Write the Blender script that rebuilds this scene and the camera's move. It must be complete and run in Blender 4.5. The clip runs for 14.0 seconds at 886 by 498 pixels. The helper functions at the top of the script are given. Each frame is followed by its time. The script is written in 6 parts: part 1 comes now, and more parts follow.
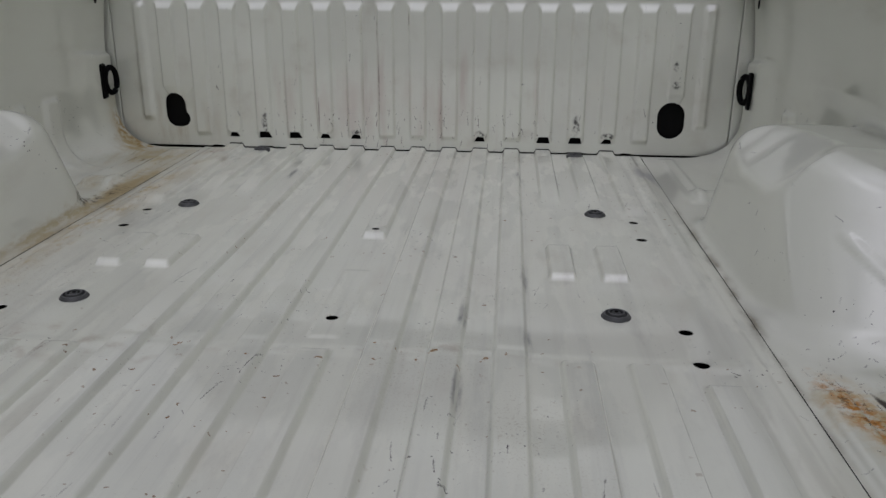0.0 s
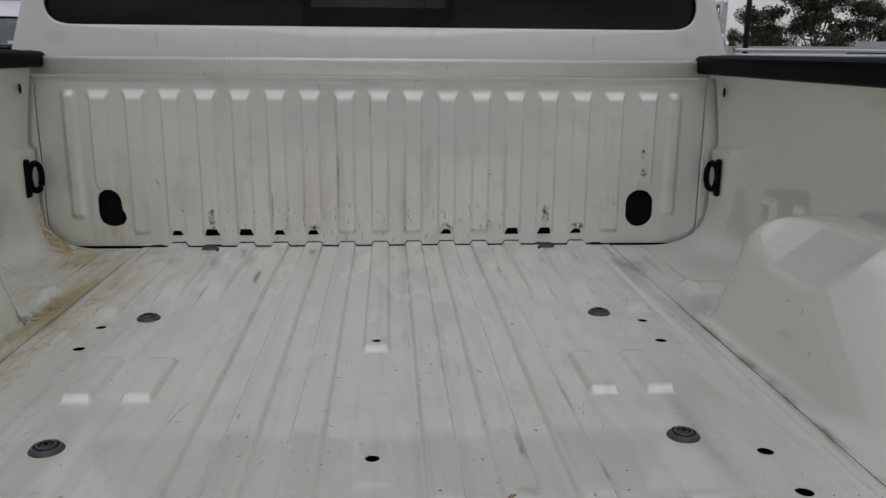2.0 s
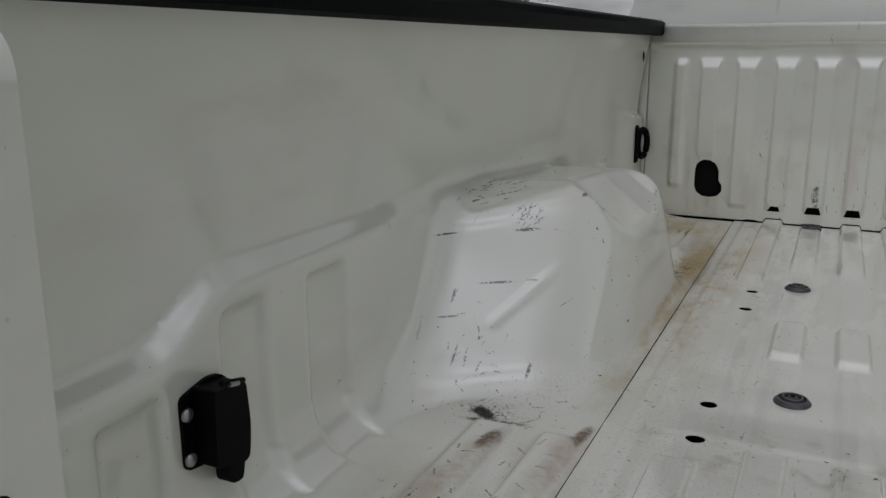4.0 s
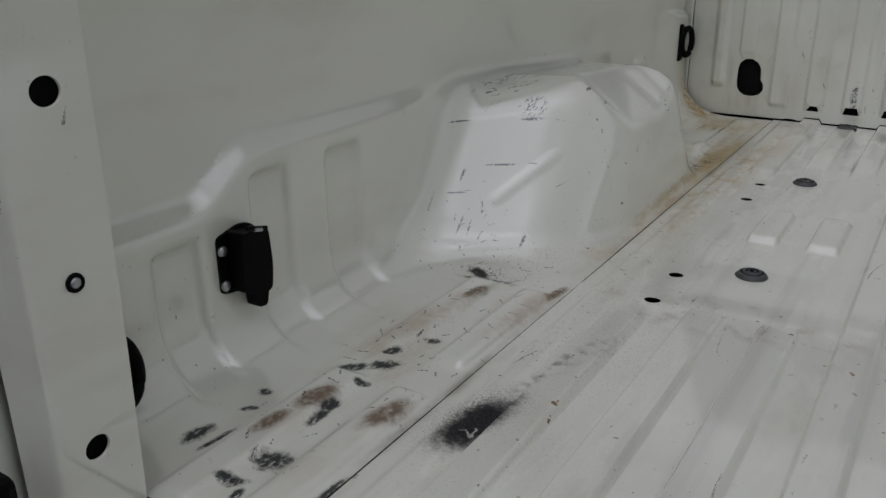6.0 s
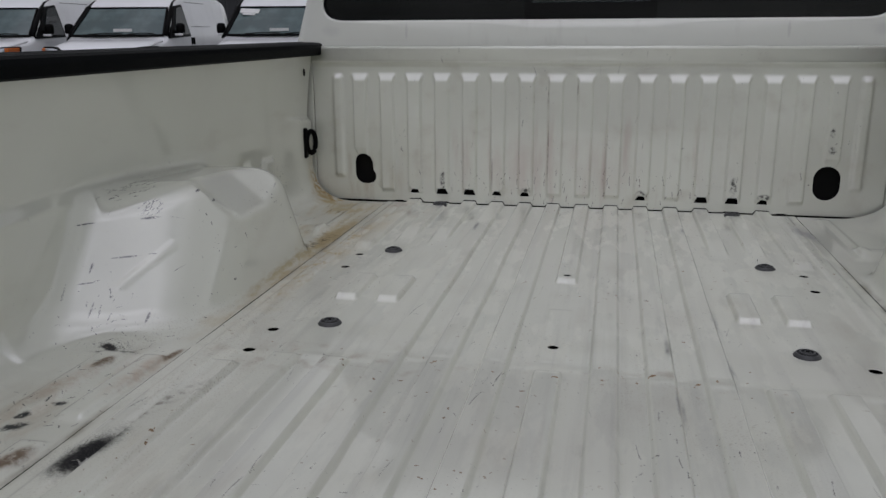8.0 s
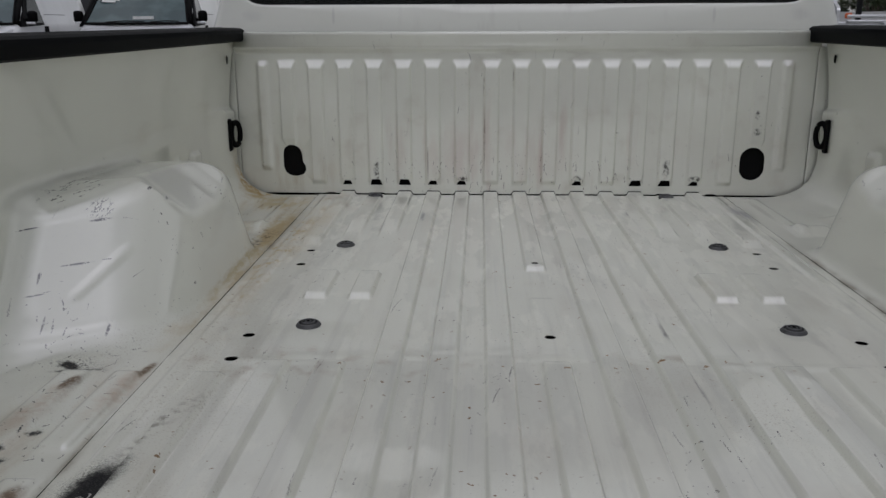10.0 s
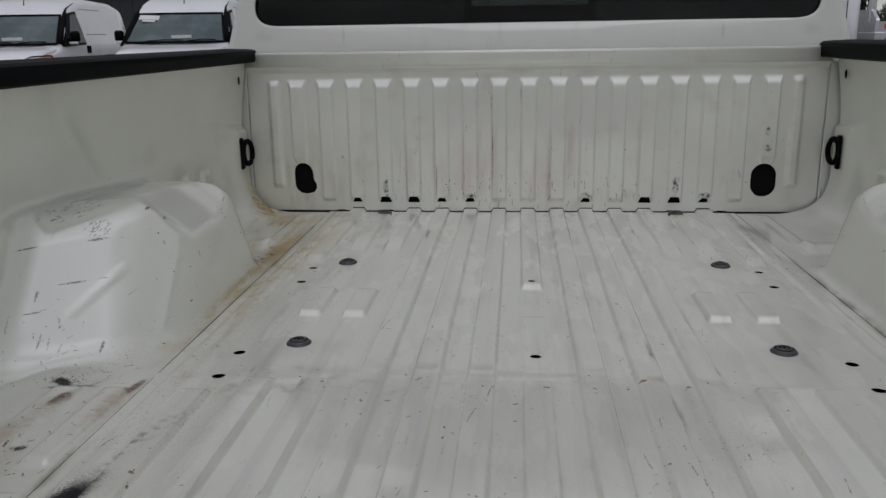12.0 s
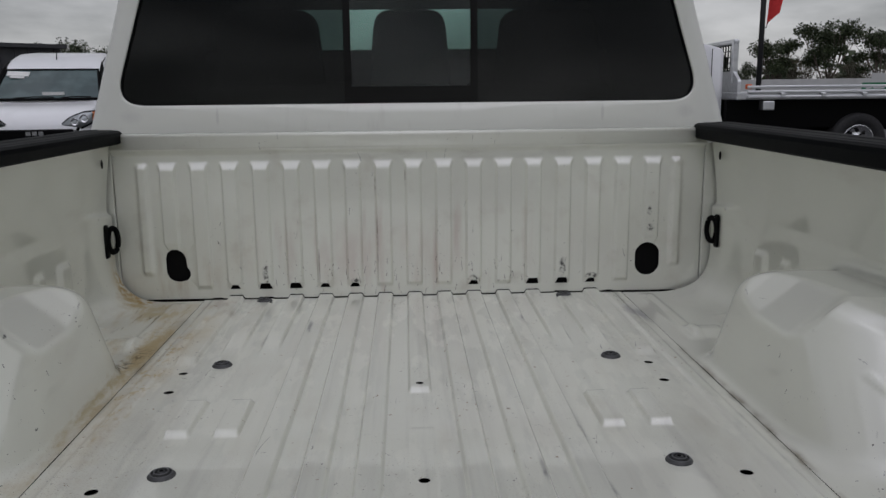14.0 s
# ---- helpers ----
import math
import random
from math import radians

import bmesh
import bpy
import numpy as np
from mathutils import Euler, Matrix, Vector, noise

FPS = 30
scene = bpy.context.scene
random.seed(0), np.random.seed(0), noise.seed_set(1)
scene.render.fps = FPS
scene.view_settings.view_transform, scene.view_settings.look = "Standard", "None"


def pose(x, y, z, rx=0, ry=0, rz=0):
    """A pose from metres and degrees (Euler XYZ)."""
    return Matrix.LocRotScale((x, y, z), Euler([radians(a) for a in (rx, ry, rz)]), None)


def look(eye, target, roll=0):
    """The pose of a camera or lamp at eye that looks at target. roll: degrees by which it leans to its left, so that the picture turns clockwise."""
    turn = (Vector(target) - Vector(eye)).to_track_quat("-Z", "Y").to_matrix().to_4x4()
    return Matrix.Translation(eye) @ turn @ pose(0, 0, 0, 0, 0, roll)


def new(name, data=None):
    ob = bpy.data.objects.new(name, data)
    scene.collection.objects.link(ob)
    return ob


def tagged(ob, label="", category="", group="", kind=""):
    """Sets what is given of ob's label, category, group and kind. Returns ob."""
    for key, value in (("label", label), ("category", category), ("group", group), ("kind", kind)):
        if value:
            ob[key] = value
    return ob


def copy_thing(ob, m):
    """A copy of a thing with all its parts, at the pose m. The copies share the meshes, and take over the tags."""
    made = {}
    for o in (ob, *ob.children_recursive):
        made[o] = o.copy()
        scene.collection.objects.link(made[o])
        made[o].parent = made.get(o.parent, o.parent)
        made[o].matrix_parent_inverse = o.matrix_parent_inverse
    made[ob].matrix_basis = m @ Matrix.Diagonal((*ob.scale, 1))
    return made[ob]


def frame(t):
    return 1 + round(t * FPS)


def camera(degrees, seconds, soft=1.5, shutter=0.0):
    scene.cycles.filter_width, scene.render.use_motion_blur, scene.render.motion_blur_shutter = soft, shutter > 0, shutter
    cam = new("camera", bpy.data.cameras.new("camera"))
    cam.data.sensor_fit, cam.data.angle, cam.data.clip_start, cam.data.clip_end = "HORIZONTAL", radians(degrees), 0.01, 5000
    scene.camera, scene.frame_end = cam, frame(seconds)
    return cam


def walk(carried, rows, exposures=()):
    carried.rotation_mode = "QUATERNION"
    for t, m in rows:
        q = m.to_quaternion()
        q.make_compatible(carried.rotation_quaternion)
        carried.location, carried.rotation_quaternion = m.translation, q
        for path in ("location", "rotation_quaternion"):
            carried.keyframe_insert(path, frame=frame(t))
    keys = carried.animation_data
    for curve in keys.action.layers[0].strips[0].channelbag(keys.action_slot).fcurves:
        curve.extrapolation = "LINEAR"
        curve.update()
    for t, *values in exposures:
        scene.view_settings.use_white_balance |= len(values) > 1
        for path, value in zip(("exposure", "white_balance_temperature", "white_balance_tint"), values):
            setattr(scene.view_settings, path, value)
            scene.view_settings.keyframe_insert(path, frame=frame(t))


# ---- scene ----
import functools

cam = camera(56.9, 14.0)
PATH = [
    (0, (0.246, -2.241, 0.487), (0.099, -0.356, -0.165), 0.3),
    (0.5, (0.291, -2.169, 0.483), (0.303, -0.246, -0.065), 0.3),
    (1, (0.281, -2.143, 0.488), (0.392, -0.204, 0.009), 0.1),
    (1.5, (0.174, -2.103, 0.491), (0.304, -0.163, 0.025), 0.1),
    (2, (0.023, -2.099, 0.5), (0.154, -0.16, 0.028), 0.5),
    (2.5, (-0.118, -2.114, 0.501), (-0.179, -0.17, 0.032), 0.2),
    (3, (-0.231, -2.109, 0.476), (-0.497, -0.183, 0.009), -0.1),
    (3.5, (-0.324, -2.124, 0.455), (-0.861, -0.256, -0.017), -0.2),
    (4, (-0.398, -2.139, 0.425), (-1.239, -0.388, -0.051), -0.3),
    (4.2, (-0.409, -2.125, 0.399), (-1.329, -0.415, -0.079), -0.1),
    (6.3, (-0.135, -2.283, 0.469), (-1.139, -0.709, -0.249), -0.8),
    (6.5, (-0.073, -2.314, 0.485), (-1.08, -0.738, -0.223), -1.1),
    (7, (0.059, -2.375, 0.498), (-0.934, -0.779, -0.186), -1.8),
    (7.5, (0.111, -2.436, 0.519), (-0.599, -0.652, -0.041), -0.5),
    (8, (0.082, -2.473, 0.523), (-0.311, -0.58, 0.008), -0.3),
    (8.2, (0.055, -2.481, 0.526), (-0.235, -0.568, 0.021), -0.3),
    (10.3, (-0.157, -2.432, 0.51), (-0.237, -0.508, -0.031), -0.0),
    (10.5, (-0.176, -2.429, 0.521), (-0.257, -0.504, -0.018), 0.3),
    (11, (-0.144, -2.424, 0.526), (-0.357, -0.507, -0.002), -0.2),
    (11.5, (-0.078, -2.431, 0.522), (-0.292, -0.512, 0.003), -0.3),
    (12, (-0.034, -2.443, 0.523), (-0.212, -0.517, 0.017), -0.9),
    (12.5, (-0.022, -2.452, 0.495), (-0.055, -0.515, -0.001), -0.4),
    (13, (0.022, -2.48, 0.408), (0.066, -0.541, -0.08), -0.4),
    (13.5, (0.017, -2.422, 0.543), (0.096, -0.482, 0.062), -0.4),
    (14, (-0.019, -2.334, 0.598), (0.067, -0.373, 0.211), -0.6),
]
walk(cam, [(t, look(eye, target, roll)) for t, eye, target, roll in PATH])

# ---- world and light ----
GROUND = -0.90
SUN_DIR = (-0.03, -0.44, 0.897)
SUN_EL, SUN_AZ = math.degrees(math.asin(0.897)), math.degrees(math.atan2(-0.03, -0.44))
world = bpy.data.worlds.new("overcast_sky")
scene.world = world
world.use_nodes = True
wn, wl = world.node_tree.nodes, world.node_tree.links
wn.clear()
w_out = wn.new("ShaderNodeOutputWorld")
w_bg = wn.new("ShaderNodeBackground")
w_sky = wn.new("ShaderNodeTexSky")
w_sky.sky_type, w_sky.sun_disc = "NISHITA", False
w_sky.sun_elevation, w_sky.sun_rotation = radians(SUN_EL), radians(SUN_AZ)
w_tc = wn.new("ShaderNodeTexCoord")
w_map = wn.new("ShaderNodeMapping")
w_map.inputs["Scale"].default_value = (3.0, 3.0, 10.0)
w_noise = wn.new("ShaderNodeTexNoise")
w_noise.inputs["Scale"].default_value, w_noise.inputs["Detail"].default_value = 1.3, 7.0
w_noise.inputs["Roughness"].default_value = 0.52
w_ramp = wn.new("ShaderNodeValToRGB")
w_ramp.color_ramp.elements[0].position, w_ramp.color_ramp.elements[0].color = 0.36, (2.7, 2.75, 2.85, 1)
w_ramp.color_ramp.elements[1].position, w_ramp.color_ramp.elements[1].color = 0.66, (7.6, 7.6, 7.8, 1)
w_mix = wn.new("ShaderNodeMix")
w_mix.data_type = "RGBA"
w_mix.inputs[0].default_value = 0.9
wl.new(w_tc.outputs["Generated"], w_map.inputs["Vector"])
wl.new(w_map.outputs["Vector"], w_noise.inputs["Vector"])
wl.new(w_noise.outputs["Fac"], w_ramp.inputs["Fac"])
wl.new(w_sky.outputs["Color"], w_mix.inputs[6])
wl.new(w_ramp.outputs["Color"], w_mix.inputs[7])
w_sep = wn.new("ShaderNodeSeparateXYZ")
wl.new(w_tc.outputs["Generated"], w_sep.inputs[0])
w_rise = wn.new("ShaderNodeMapRange")
for w_key, w_val in zip(("From Min", "From Max", "To Min", "To Max"), (0.0, 0.6, 1.85, 1.52)):
    w_rise.inputs[w_key].default_value = w_val
wl.new(w_sep.outputs["Z"], w_rise.inputs["Value"])
w_mul = wn.new("ShaderNodeVectorMath")
w_mul.operation = "MULTIPLY"
wl.new(w_mix.outputs[2], w_mul.inputs[0])
wl.new(w_rise.outputs[0], w_mul.inputs[1])
# the cloud is brighter round the hidden sun
w_dot = wn.new("ShaderNodeVectorMath")
w_dot.operation = "DOT_PRODUCT"
wl.new(w_tc.outputs["Generated"], w_dot.inputs[0])
w_dot.inputs[1].default_value = SUN_DIR
w_glow = wn.new("ShaderNodeMapRange")
w_glow.interpolation_type = "SMOOTHSTEP"
for w_key, w_val in zip(("From Min", "From Max", "To Min", "To Max"), (0.56, 1.0, 0.0, 1.0)):
    w_glow.inputs[w_key].default_value = w_val
wl.new(w_dot.outputs["Value"], w_glow.inputs["Value"])
w_mul2 = wn.new("ShaderNodeVectorMath")
w_mul2.operation = "MULTIPLY"
wl.new(w_mul.outputs[0], w_mul2.inputs[0])
w_tint = wn.new("ShaderNodeMix")
w_tint.data_type = "RGBA"
w_tint.inputs[6].default_value, w_tint.inputs[7].default_value = (1.0, 1.0, 1.0, 1), (3.0, 2.95, 3.2, 1)
wl.new(w_glow.outputs[0], w_tint.inputs[0])
wl.new(w_tint.outputs[2], w_mul2.inputs[1])
wl.new(w_mul2.outputs[0], w_bg.inputs["Color"])
w_bg.inputs["Strength"].default_value = 0.0408
wl.new(w_bg.outputs["Background"], w_out.inputs["Surface"])

sun = new("sun", bpy.data.lights.new("sun", "SUN"))
sun.data.energy, sun.data.angle, sun.data.color = 0.15, radians(60), (0.99, 0.965, 1.06)
sun.rotation_euler = Vector(SUN_DIR).to_track_quat("Z", "Y").to_euler()


# ---- materials ----
class Mat:
    """A node material with a small set of chained layers."""

    def __init__(self, name, base, rough=0.5, metal=0.0, coat=0.0, coat_rough=0.1, spec=0.5):
        self.m = bpy.data.materials.new(name)
        self.m.use_nodes = True
        self.n, self.l = self.m.node_tree.nodes, self.m.node_tree.links
        self.p = self.n["Principled BSDF"]
        self.p.inputs["Metallic"].default_value = metal
        self.p.inputs["Coat Weight"].default_value = coat
        self.p.inputs["Coat Roughness"].default_value = coat_rough
        self.p.inputs["Specular IOR Level"].default_value = spec
        self.base0, self.rough0 = (*base, 1), rough
        rgb = self.n.new("ShaderNodeRGB")
        rgb.outputs[0].default_value = self.base0
        self.col = rgb.outputs[0]
        val = self.n.new("ShaderNodeValue")
        val.outputs[0].default_value = rough
        self.rgh = val.outputs[0]
        self.bumped = None
        self.cw = None
        self.coat0 = coat
        self.known = {}
        geo = self.n.new("ShaderNodeNewGeometry")
        self.pos = geo.outputs["Position"]
        self.island = geo.outputs["Random Per Island"]

    def obj(self):
        tc = self.n.new("ShaderNodeTexCoord")
        self.pos = tc.outputs["Object"]
        return self

    def key(self, *args):
        """Tells one value from another, so that each is worked out once."""
        return tuple(a if isinstance(a, (int, float, str, tuple)) else (a.node.name, a.identifier) for a in args)

    def noise(self, scale, detail=4.0, stretch=(1, 1, 1), rough=0.55, turn=(0, 0, 0)):
        key = self.key("noise", self.pos, scale, detail, stretch, rough, turn)
        if key in self.known:
            return self.known[key]
        v = self.pos
        if stretch != (1, 1, 1) or turn != (0, 0, 0):
            mp = self.n.new("ShaderNodeMapping")
            mp.inputs["Scale"].default_value = stretch
            mp.inputs["Rotation"].default_value = [radians(a) for a in turn]
            self.l.new(v, mp.inputs["Vector"])
            v = mp.outputs["Vector"]
        t = self.n.new("ShaderNodeTexNoise")
        t.inputs["Scale"].default_value, t.inputs["Detail"].default_value, t.inputs["Roughness"].default_value = scale, detail, rough
        self.l.new(v, t.inputs["Vector"])
        self.known[key] = t.outputs["Fac"]
        return t.outputs["Fac"]

    def ramp(self, fac, a, b, lo=0.0, hi=1.0):
        key = self.key("ramp", fac, a, b, lo, hi)
        if key in self.known:
            return self.known[key]
        r = self.n.new("ShaderNodeMapRange")
        r.interpolation_type = "SMOOTHSTEP"
        for k, v in zip(("From Min", "From Max", "To Min", "To Max"), (a, b, lo, hi)):
            r.inputs[k].default_value = v
        self.l.new(fac, r.inputs["Value"])
        self.known[key] = r.outputs["Result"]
        return r.outputs["Result"]

    def math(self, op, a, b):
        key = self.key(op, a, b)
        if key in self.known:
            return self.known[key]
        r = self.n.new("ShaderNodeMath")
        r.operation = op
        for i, v in enumerate((a, b)):
            if isinstance(v, (int, float)):
                r.inputs[i].default_value = v
            else:
                self.l.new(v, r.inputs[i])
        self.known[key] = r.outputs[0]
        return r.outputs[0]

    def over(self, fac, color, rough=None):
        mx = self.n.new("ShaderNodeMix")
        mx.data_type = "RGBA"
        self.l.new(fac, mx.inputs[0])
        self.l.new(self.col, mx.inputs[6])
        mx.inputs[7].default_value = (*color, 1)
        self.col = mx.outputs[2]
        if rough is not None:
            mr = self.n.new("ShaderNodeMix")
            self.l.new(fac, mr.inputs[0])
            self.l.new(self.rgh, mr.inputs[2])
            mr.inputs[3].default_value = rough
            self.rgh = mr.outputs[0]
            if rough >= 0.6 and self.coat0 > 0:
                # dirt and bare metal lie over the clear coat and dull it
                mc = self.n.new("ShaderNodeMix")
                self.l.new(fac, mc.inputs[0])
                if self.cw:
                    self.l.new(self.cw, mc.inputs[2])
                else:
                    mc.inputs[2].default_value = self.coat0
                mc.inputs[3].default_value = 0.0
                self.cw = mc.outputs[0]
        return self

    def blob(self, centre, radii, edge=0.45, wobble=0.6, scale=35.0, turn=0.0):
        """A ragged patch round a place: 1 inside, 0 outside."""
        mp = self.n.new("ShaderNodeMapping")
        mp.vector_type = "TEXTURE"
        mp.inputs["Location"].default_value = centre
        mp.inputs["Rotation"].default_value = (0, 0, radians(turn))
        mp.inputs["Scale"].default_value = radii
        self.l.new(self.pos, mp.inputs["Vector"])
        ln = self.n.new("ShaderNodeVectorMath")
        ln.operation = "LENGTH"
        self.l.new(mp.outputs["Vector"], ln.inputs[0])
        nz = self.noise(scale, 9.0, rough=0.72)
        d = self.math("ADD", ln.outputs["Value"], self.math("MULTIPLY", self.math("SUBTRACT", nz, 0.5), 2 * wobble))
        return self.ramp(d, 1.0, 1.0 - edge, 0.0, 1.0)

    def strokes(self, scale, width, keep, stretch=(1, 1, 1), turn=(0, 0, 0)):
        """Short thin scratches: pieces of a noise's level lines."""
        n = self.noise(scale, 2.0, stretch, 0.5, turn)
        a = self.n.new("ShaderNodeMath")
        a.operation = "ABSOLUTE"
        self.l.new(self.math("SUBTRACT", n, 0.5), a.inputs[0])
        line = self.ramp(a.outputs[0], width, width * 0.4, 0.0, 1.0)
        bits = self.ramp(self.noise(scale * 2.3, 2.0, (1.3, 0.9, 1.1)), keep, keep + 0.03)
        return self.math("MULTIPLY", line, bits)

    def scratches(self, plane, cell, width, length, keep, lean=0.0, spread=1.0):
        """Short straight marks, one or none in each cell, seen along the axis left out of plane."""
        i, j = "XYZ".index(plane[0]), "XYZ".index(plane[1])
        wide = self.noise(6.0 / cell, 1.0)
        flat = self.n.new("ShaderNodeVectorMath")
        flat.operation = "MULTIPLY"
        self.l.new(self.pos, flat.inputs[0])
        flat.inputs[1].default_value = [1.0 if q in (i, j) else 0.0 for q in range(3)]
        vor = self.n.new("ShaderNodeTexVoronoi")
        vor.inputs["Scale"].default_value = 1.0 / cell
        self.l.new(flat.outputs[0], vor.inputs["Vector"])
        diff = self.n.new("ShaderNodeVectorMath")
        diff.operation = "SUBTRACT"
        self.l.new(flat.outputs[0], diff.inputs[0])
        self.l.new(vor.outputs["Position"], diff.inputs[1])
        sp, rnd = self.n.new("ShaderNodeSeparateXYZ"), self.n.new("ShaderNodeSeparateXYZ")
        self.l.new(diff.outputs[0], sp.inputs[0])
        self.l.new(vor.outputs["Color"], rnd.inputs[0])
        a, b = sp.outputs[i], sp.outputs[j]
        ang = self.math("ADD", self.math("MULTIPLY", self.math("SUBTRACT", rnd.outputs[0], 0.5), math.pi * spread), radians(lean))
        c, s = self.math("COSINE", ang, 0.0), self.math("SINE", ang, 0.0)
        u = self.math("ADD", self.math("MULTIPLY", a, c), self.math("MULTIPLY", b, s))
        v = self.math("SUBTRACT", self.math("MULTIPLY", b, c), self.math("MULTIPLY", a, s))
        v = self.math("ADD", v, self.math("MULTIPLY", self.math("MULTIPLY", u, u), 2.0))
        v = self.math("ADD", v, self.math("MULTIPLY", self.math("SUBTRACT", self.noise(1.2 / width / 3.0, 2.0), 0.5), width * 5.0))
        half = self.math("MULTIPLY", self.math("ADD", rnd.outputs[2], 0.25), length)
        w = self.math("MULTIPLY", self.ramp(wide, 0.3, 0.7, 0.35, 1.6), width)
        line = self.math("LESS_THAN", self.math("ABSOLUTE", v, 0.0), w)
        ends = self.math("LESS_THAN", self.math("ABSOLUTE", u, 0.0), half)
        some = self.math("GREATER_THAN", rnd.outputs[1], keep)
        worn = self.ramp(self.noise(3.0 / width / 8.0, 3.0), 0.40, 0.52)
        return self.math("MULTIPLY", self.math("MULTIPLY", line, ends), self.math("MULTIPLY", some, worn))

    def bump(self, height, strength, distance):
        b = self.n.new("ShaderNodeBump")
        b.inputs["Strength"].default_value, b.inputs["Distance"].default_value = strength, distance
        self.l.new(height, b.inputs["Height"])
        if self.bumped:
            self.l.new(self.bumped, b.inputs["Normal"])
        self.bumped = b.outputs["Normal"]
        return self

    def done(self):
        self.l.new(self.col, self.p.inputs["Base Color"])
        self.l.new(self.rgh, self.p.inputs["Roughness"])
        if self.cw:
            self.l.new(self.cw, self.p.inputs["Coat Weight"])
        if self.bumped:
            self.l.new(self.bumped, self.p.inputs["Normal"])
        return self.m


WHITE = (0.702, 0.714, 0.622)


def bed_paint(name, grime, base=WHITE):
    """White factory paint, hazy with use: grime clouds, small chips and dark scuffs."""
    k = Mat(name, base, 0.42, coat=1.0, coat_rough=0.07)
    k.p.inputs["Coat IOR"].default_value = 2.1
    k.over(k.ramp(k.noise(2.2, 5.0), 0.40, 0.72, 0.0, 0.40 * grime), (0.60, 0.59, 0.53), 0.5)
    k.over(k.ramp(k.noise(11.0, 6.0, (1, 0.35, 1)), 0.52, 0.78, 0.0, 0.38 * grime), (0.50, 0.46, 0.38), 0.55)
    return k


def add_flecks(k, amount, ceiling=None, fan=()):
    """Small dark chips and hairline scuffs, gathered in places."""
    where = k.ramp(k.noise(5.0, 3.0), 0.46, 0.66)
    if ceiling:
        split = k.n.new("ShaderNodeSeparateXYZ")
        k.l.new(k.pos, split.inputs[0])
        where = k.math("MULTIPLY", where, k.ramp(split.outputs["Z"], ceiling, ceiling - 0.04))
    dots = k.ramp(k.noise(170.0, 1.0), 0.760 - 0.02 * amount, 0.775 - 0.02 * amount)
    k.over(k.math("MULTIPLY", dots, where), (0.04, 0.038, 0.036), 0.6)
    for plane, cell, width, length, keep, lean, spread in fan:
        k.over(k.math("MULTIPLY", k.scratches(plane, cell, width, length, keep, lean, spread), where), (0.05, 0.047, 0.043), 0.6)
    return k


def finish_paint(k):
    k.bump(k.noise(5.0, 2.0), 0.06, 0.01)
    k.bump(k.noise(200.0, 2.0), 0.015, 0.001)
    return k.done()


def most(k, facs):
    """The strongest of several patches."""
    return functools.reduce(lambda a, b: k.math("MAXIMUM", a, b), facs)


YELLOW, SOOT, BROWN = (0.36, 0.28, 0.14), (0.018, 0.018, 0.018), (0.26, 0.19, 0.14)

k = bed_paint("floor_paint", 1.0)
k.over(k.math("MULTIPLY", k.blob((-0.57, -0.55, 0), (0.10, 0.75, 0.2), 0.8, 0.5, 14.0), k.ramp(k.noise(9.0, 7.0, (1, 0.35, 1), 0.68), 0.38, 0.62, 0.10, 0.85)), (0.40, 0.33, 0.20), 0.75)
for sx, y0, ry in ((-1, -0.55, 0.60), (-1, -1.60, 0.36), (1, -1.0, 0.9)):
    k.over(k.math("MULTIPLY", k.blob((sx * 0.612, y0, 0), (0.016, ry, 0.2), 0.9, 0.35, 22.0), k.ramp(k.noise(26.0, 6.0, (1, 0.3, 1)), 0.36, 0.62, 0.0, 0.85)), (0.13, 0.10, 0.06), 0.8)
k.over(k.math("MULTIPLY", k.blob((-0.52, -0.12, 0), (0.16, 0.16, 0.2), 0.8, 0.5, 14.0), k.ramp(k.noise(20.0, 6.0, (1, 0.4, 1)), 0.47, 0.70, 0.0, 0.6)), BROWN, 0.75)
k.over(k.math("MULTIPLY", k.blob((-0.38, -1.28, 0), (0.30, 0.10, 0.2), 0.8, 0.5, 20.0), k.ramp(k.noise(24.0, 5.0), 0.50, 0.70, 0.0, 0.6)), BROWN, 0.7)
k.over(k.math("MULTIPLY", k.blob((0.05, -1.27, 0), (0.5, 0.035, 0.2), 0.8, 0.5, 30.0), k.ramp(k.noise(30.0, 5.0), 0.54, 0.70, 0.0, 0.55)), BROWN, 0.7)
k.over(k.ramp(k.noise(8.0, 6.0, (3.0, 0.10, 1), 0.62), 0.50, 0.66, 0.0, 0.22), (0.36, 0.36, 0.34), 0.5)
# Broken grey streaks along the outer slopes of some ribs.
RIB_STREAKS = ((0.190, -1.147, 0.09), (0.281, -0.992, 0.07), (0.273, -0.289, 0.10), (0.183, -0.367, 0.10), (0.283, -1.229, 0.06), (0.195, -1.366, 0.07), (-0.269, -0.342, 0.10), (-0.368, -0.419, 0.06))
rib_streak = most(k, (k.blob((cx, cy, 0), (0.009, ry, 0.1), 0.7, 0.5, 34.0) for cx, cy, ry in RIB_STREAKS))
k.over(k.math("MULTIPLY", rib_streak, k.ramp(k.noise(70.0, 6.0, (1, 0.2, 1)), 0.36, 0.58, 0.1, 0.9)), (0.20, 0.20, 0.19), 0.6)
k.over(k.ramp(k.noise(9.0, 6.0, (3.0, 0.14, 1), 0.6), 0.52, 0.72, 0.0, 0.16), (0.43, 0.39, 0.32), 0.55)
k.over(k.ramp(k.noise(3.4, 6.0, (1.5, 0.8, 1), 0.65), 0.54, 0.72, 0.0, 0.24), (0.45, 0.43, 0.38), 0.55)
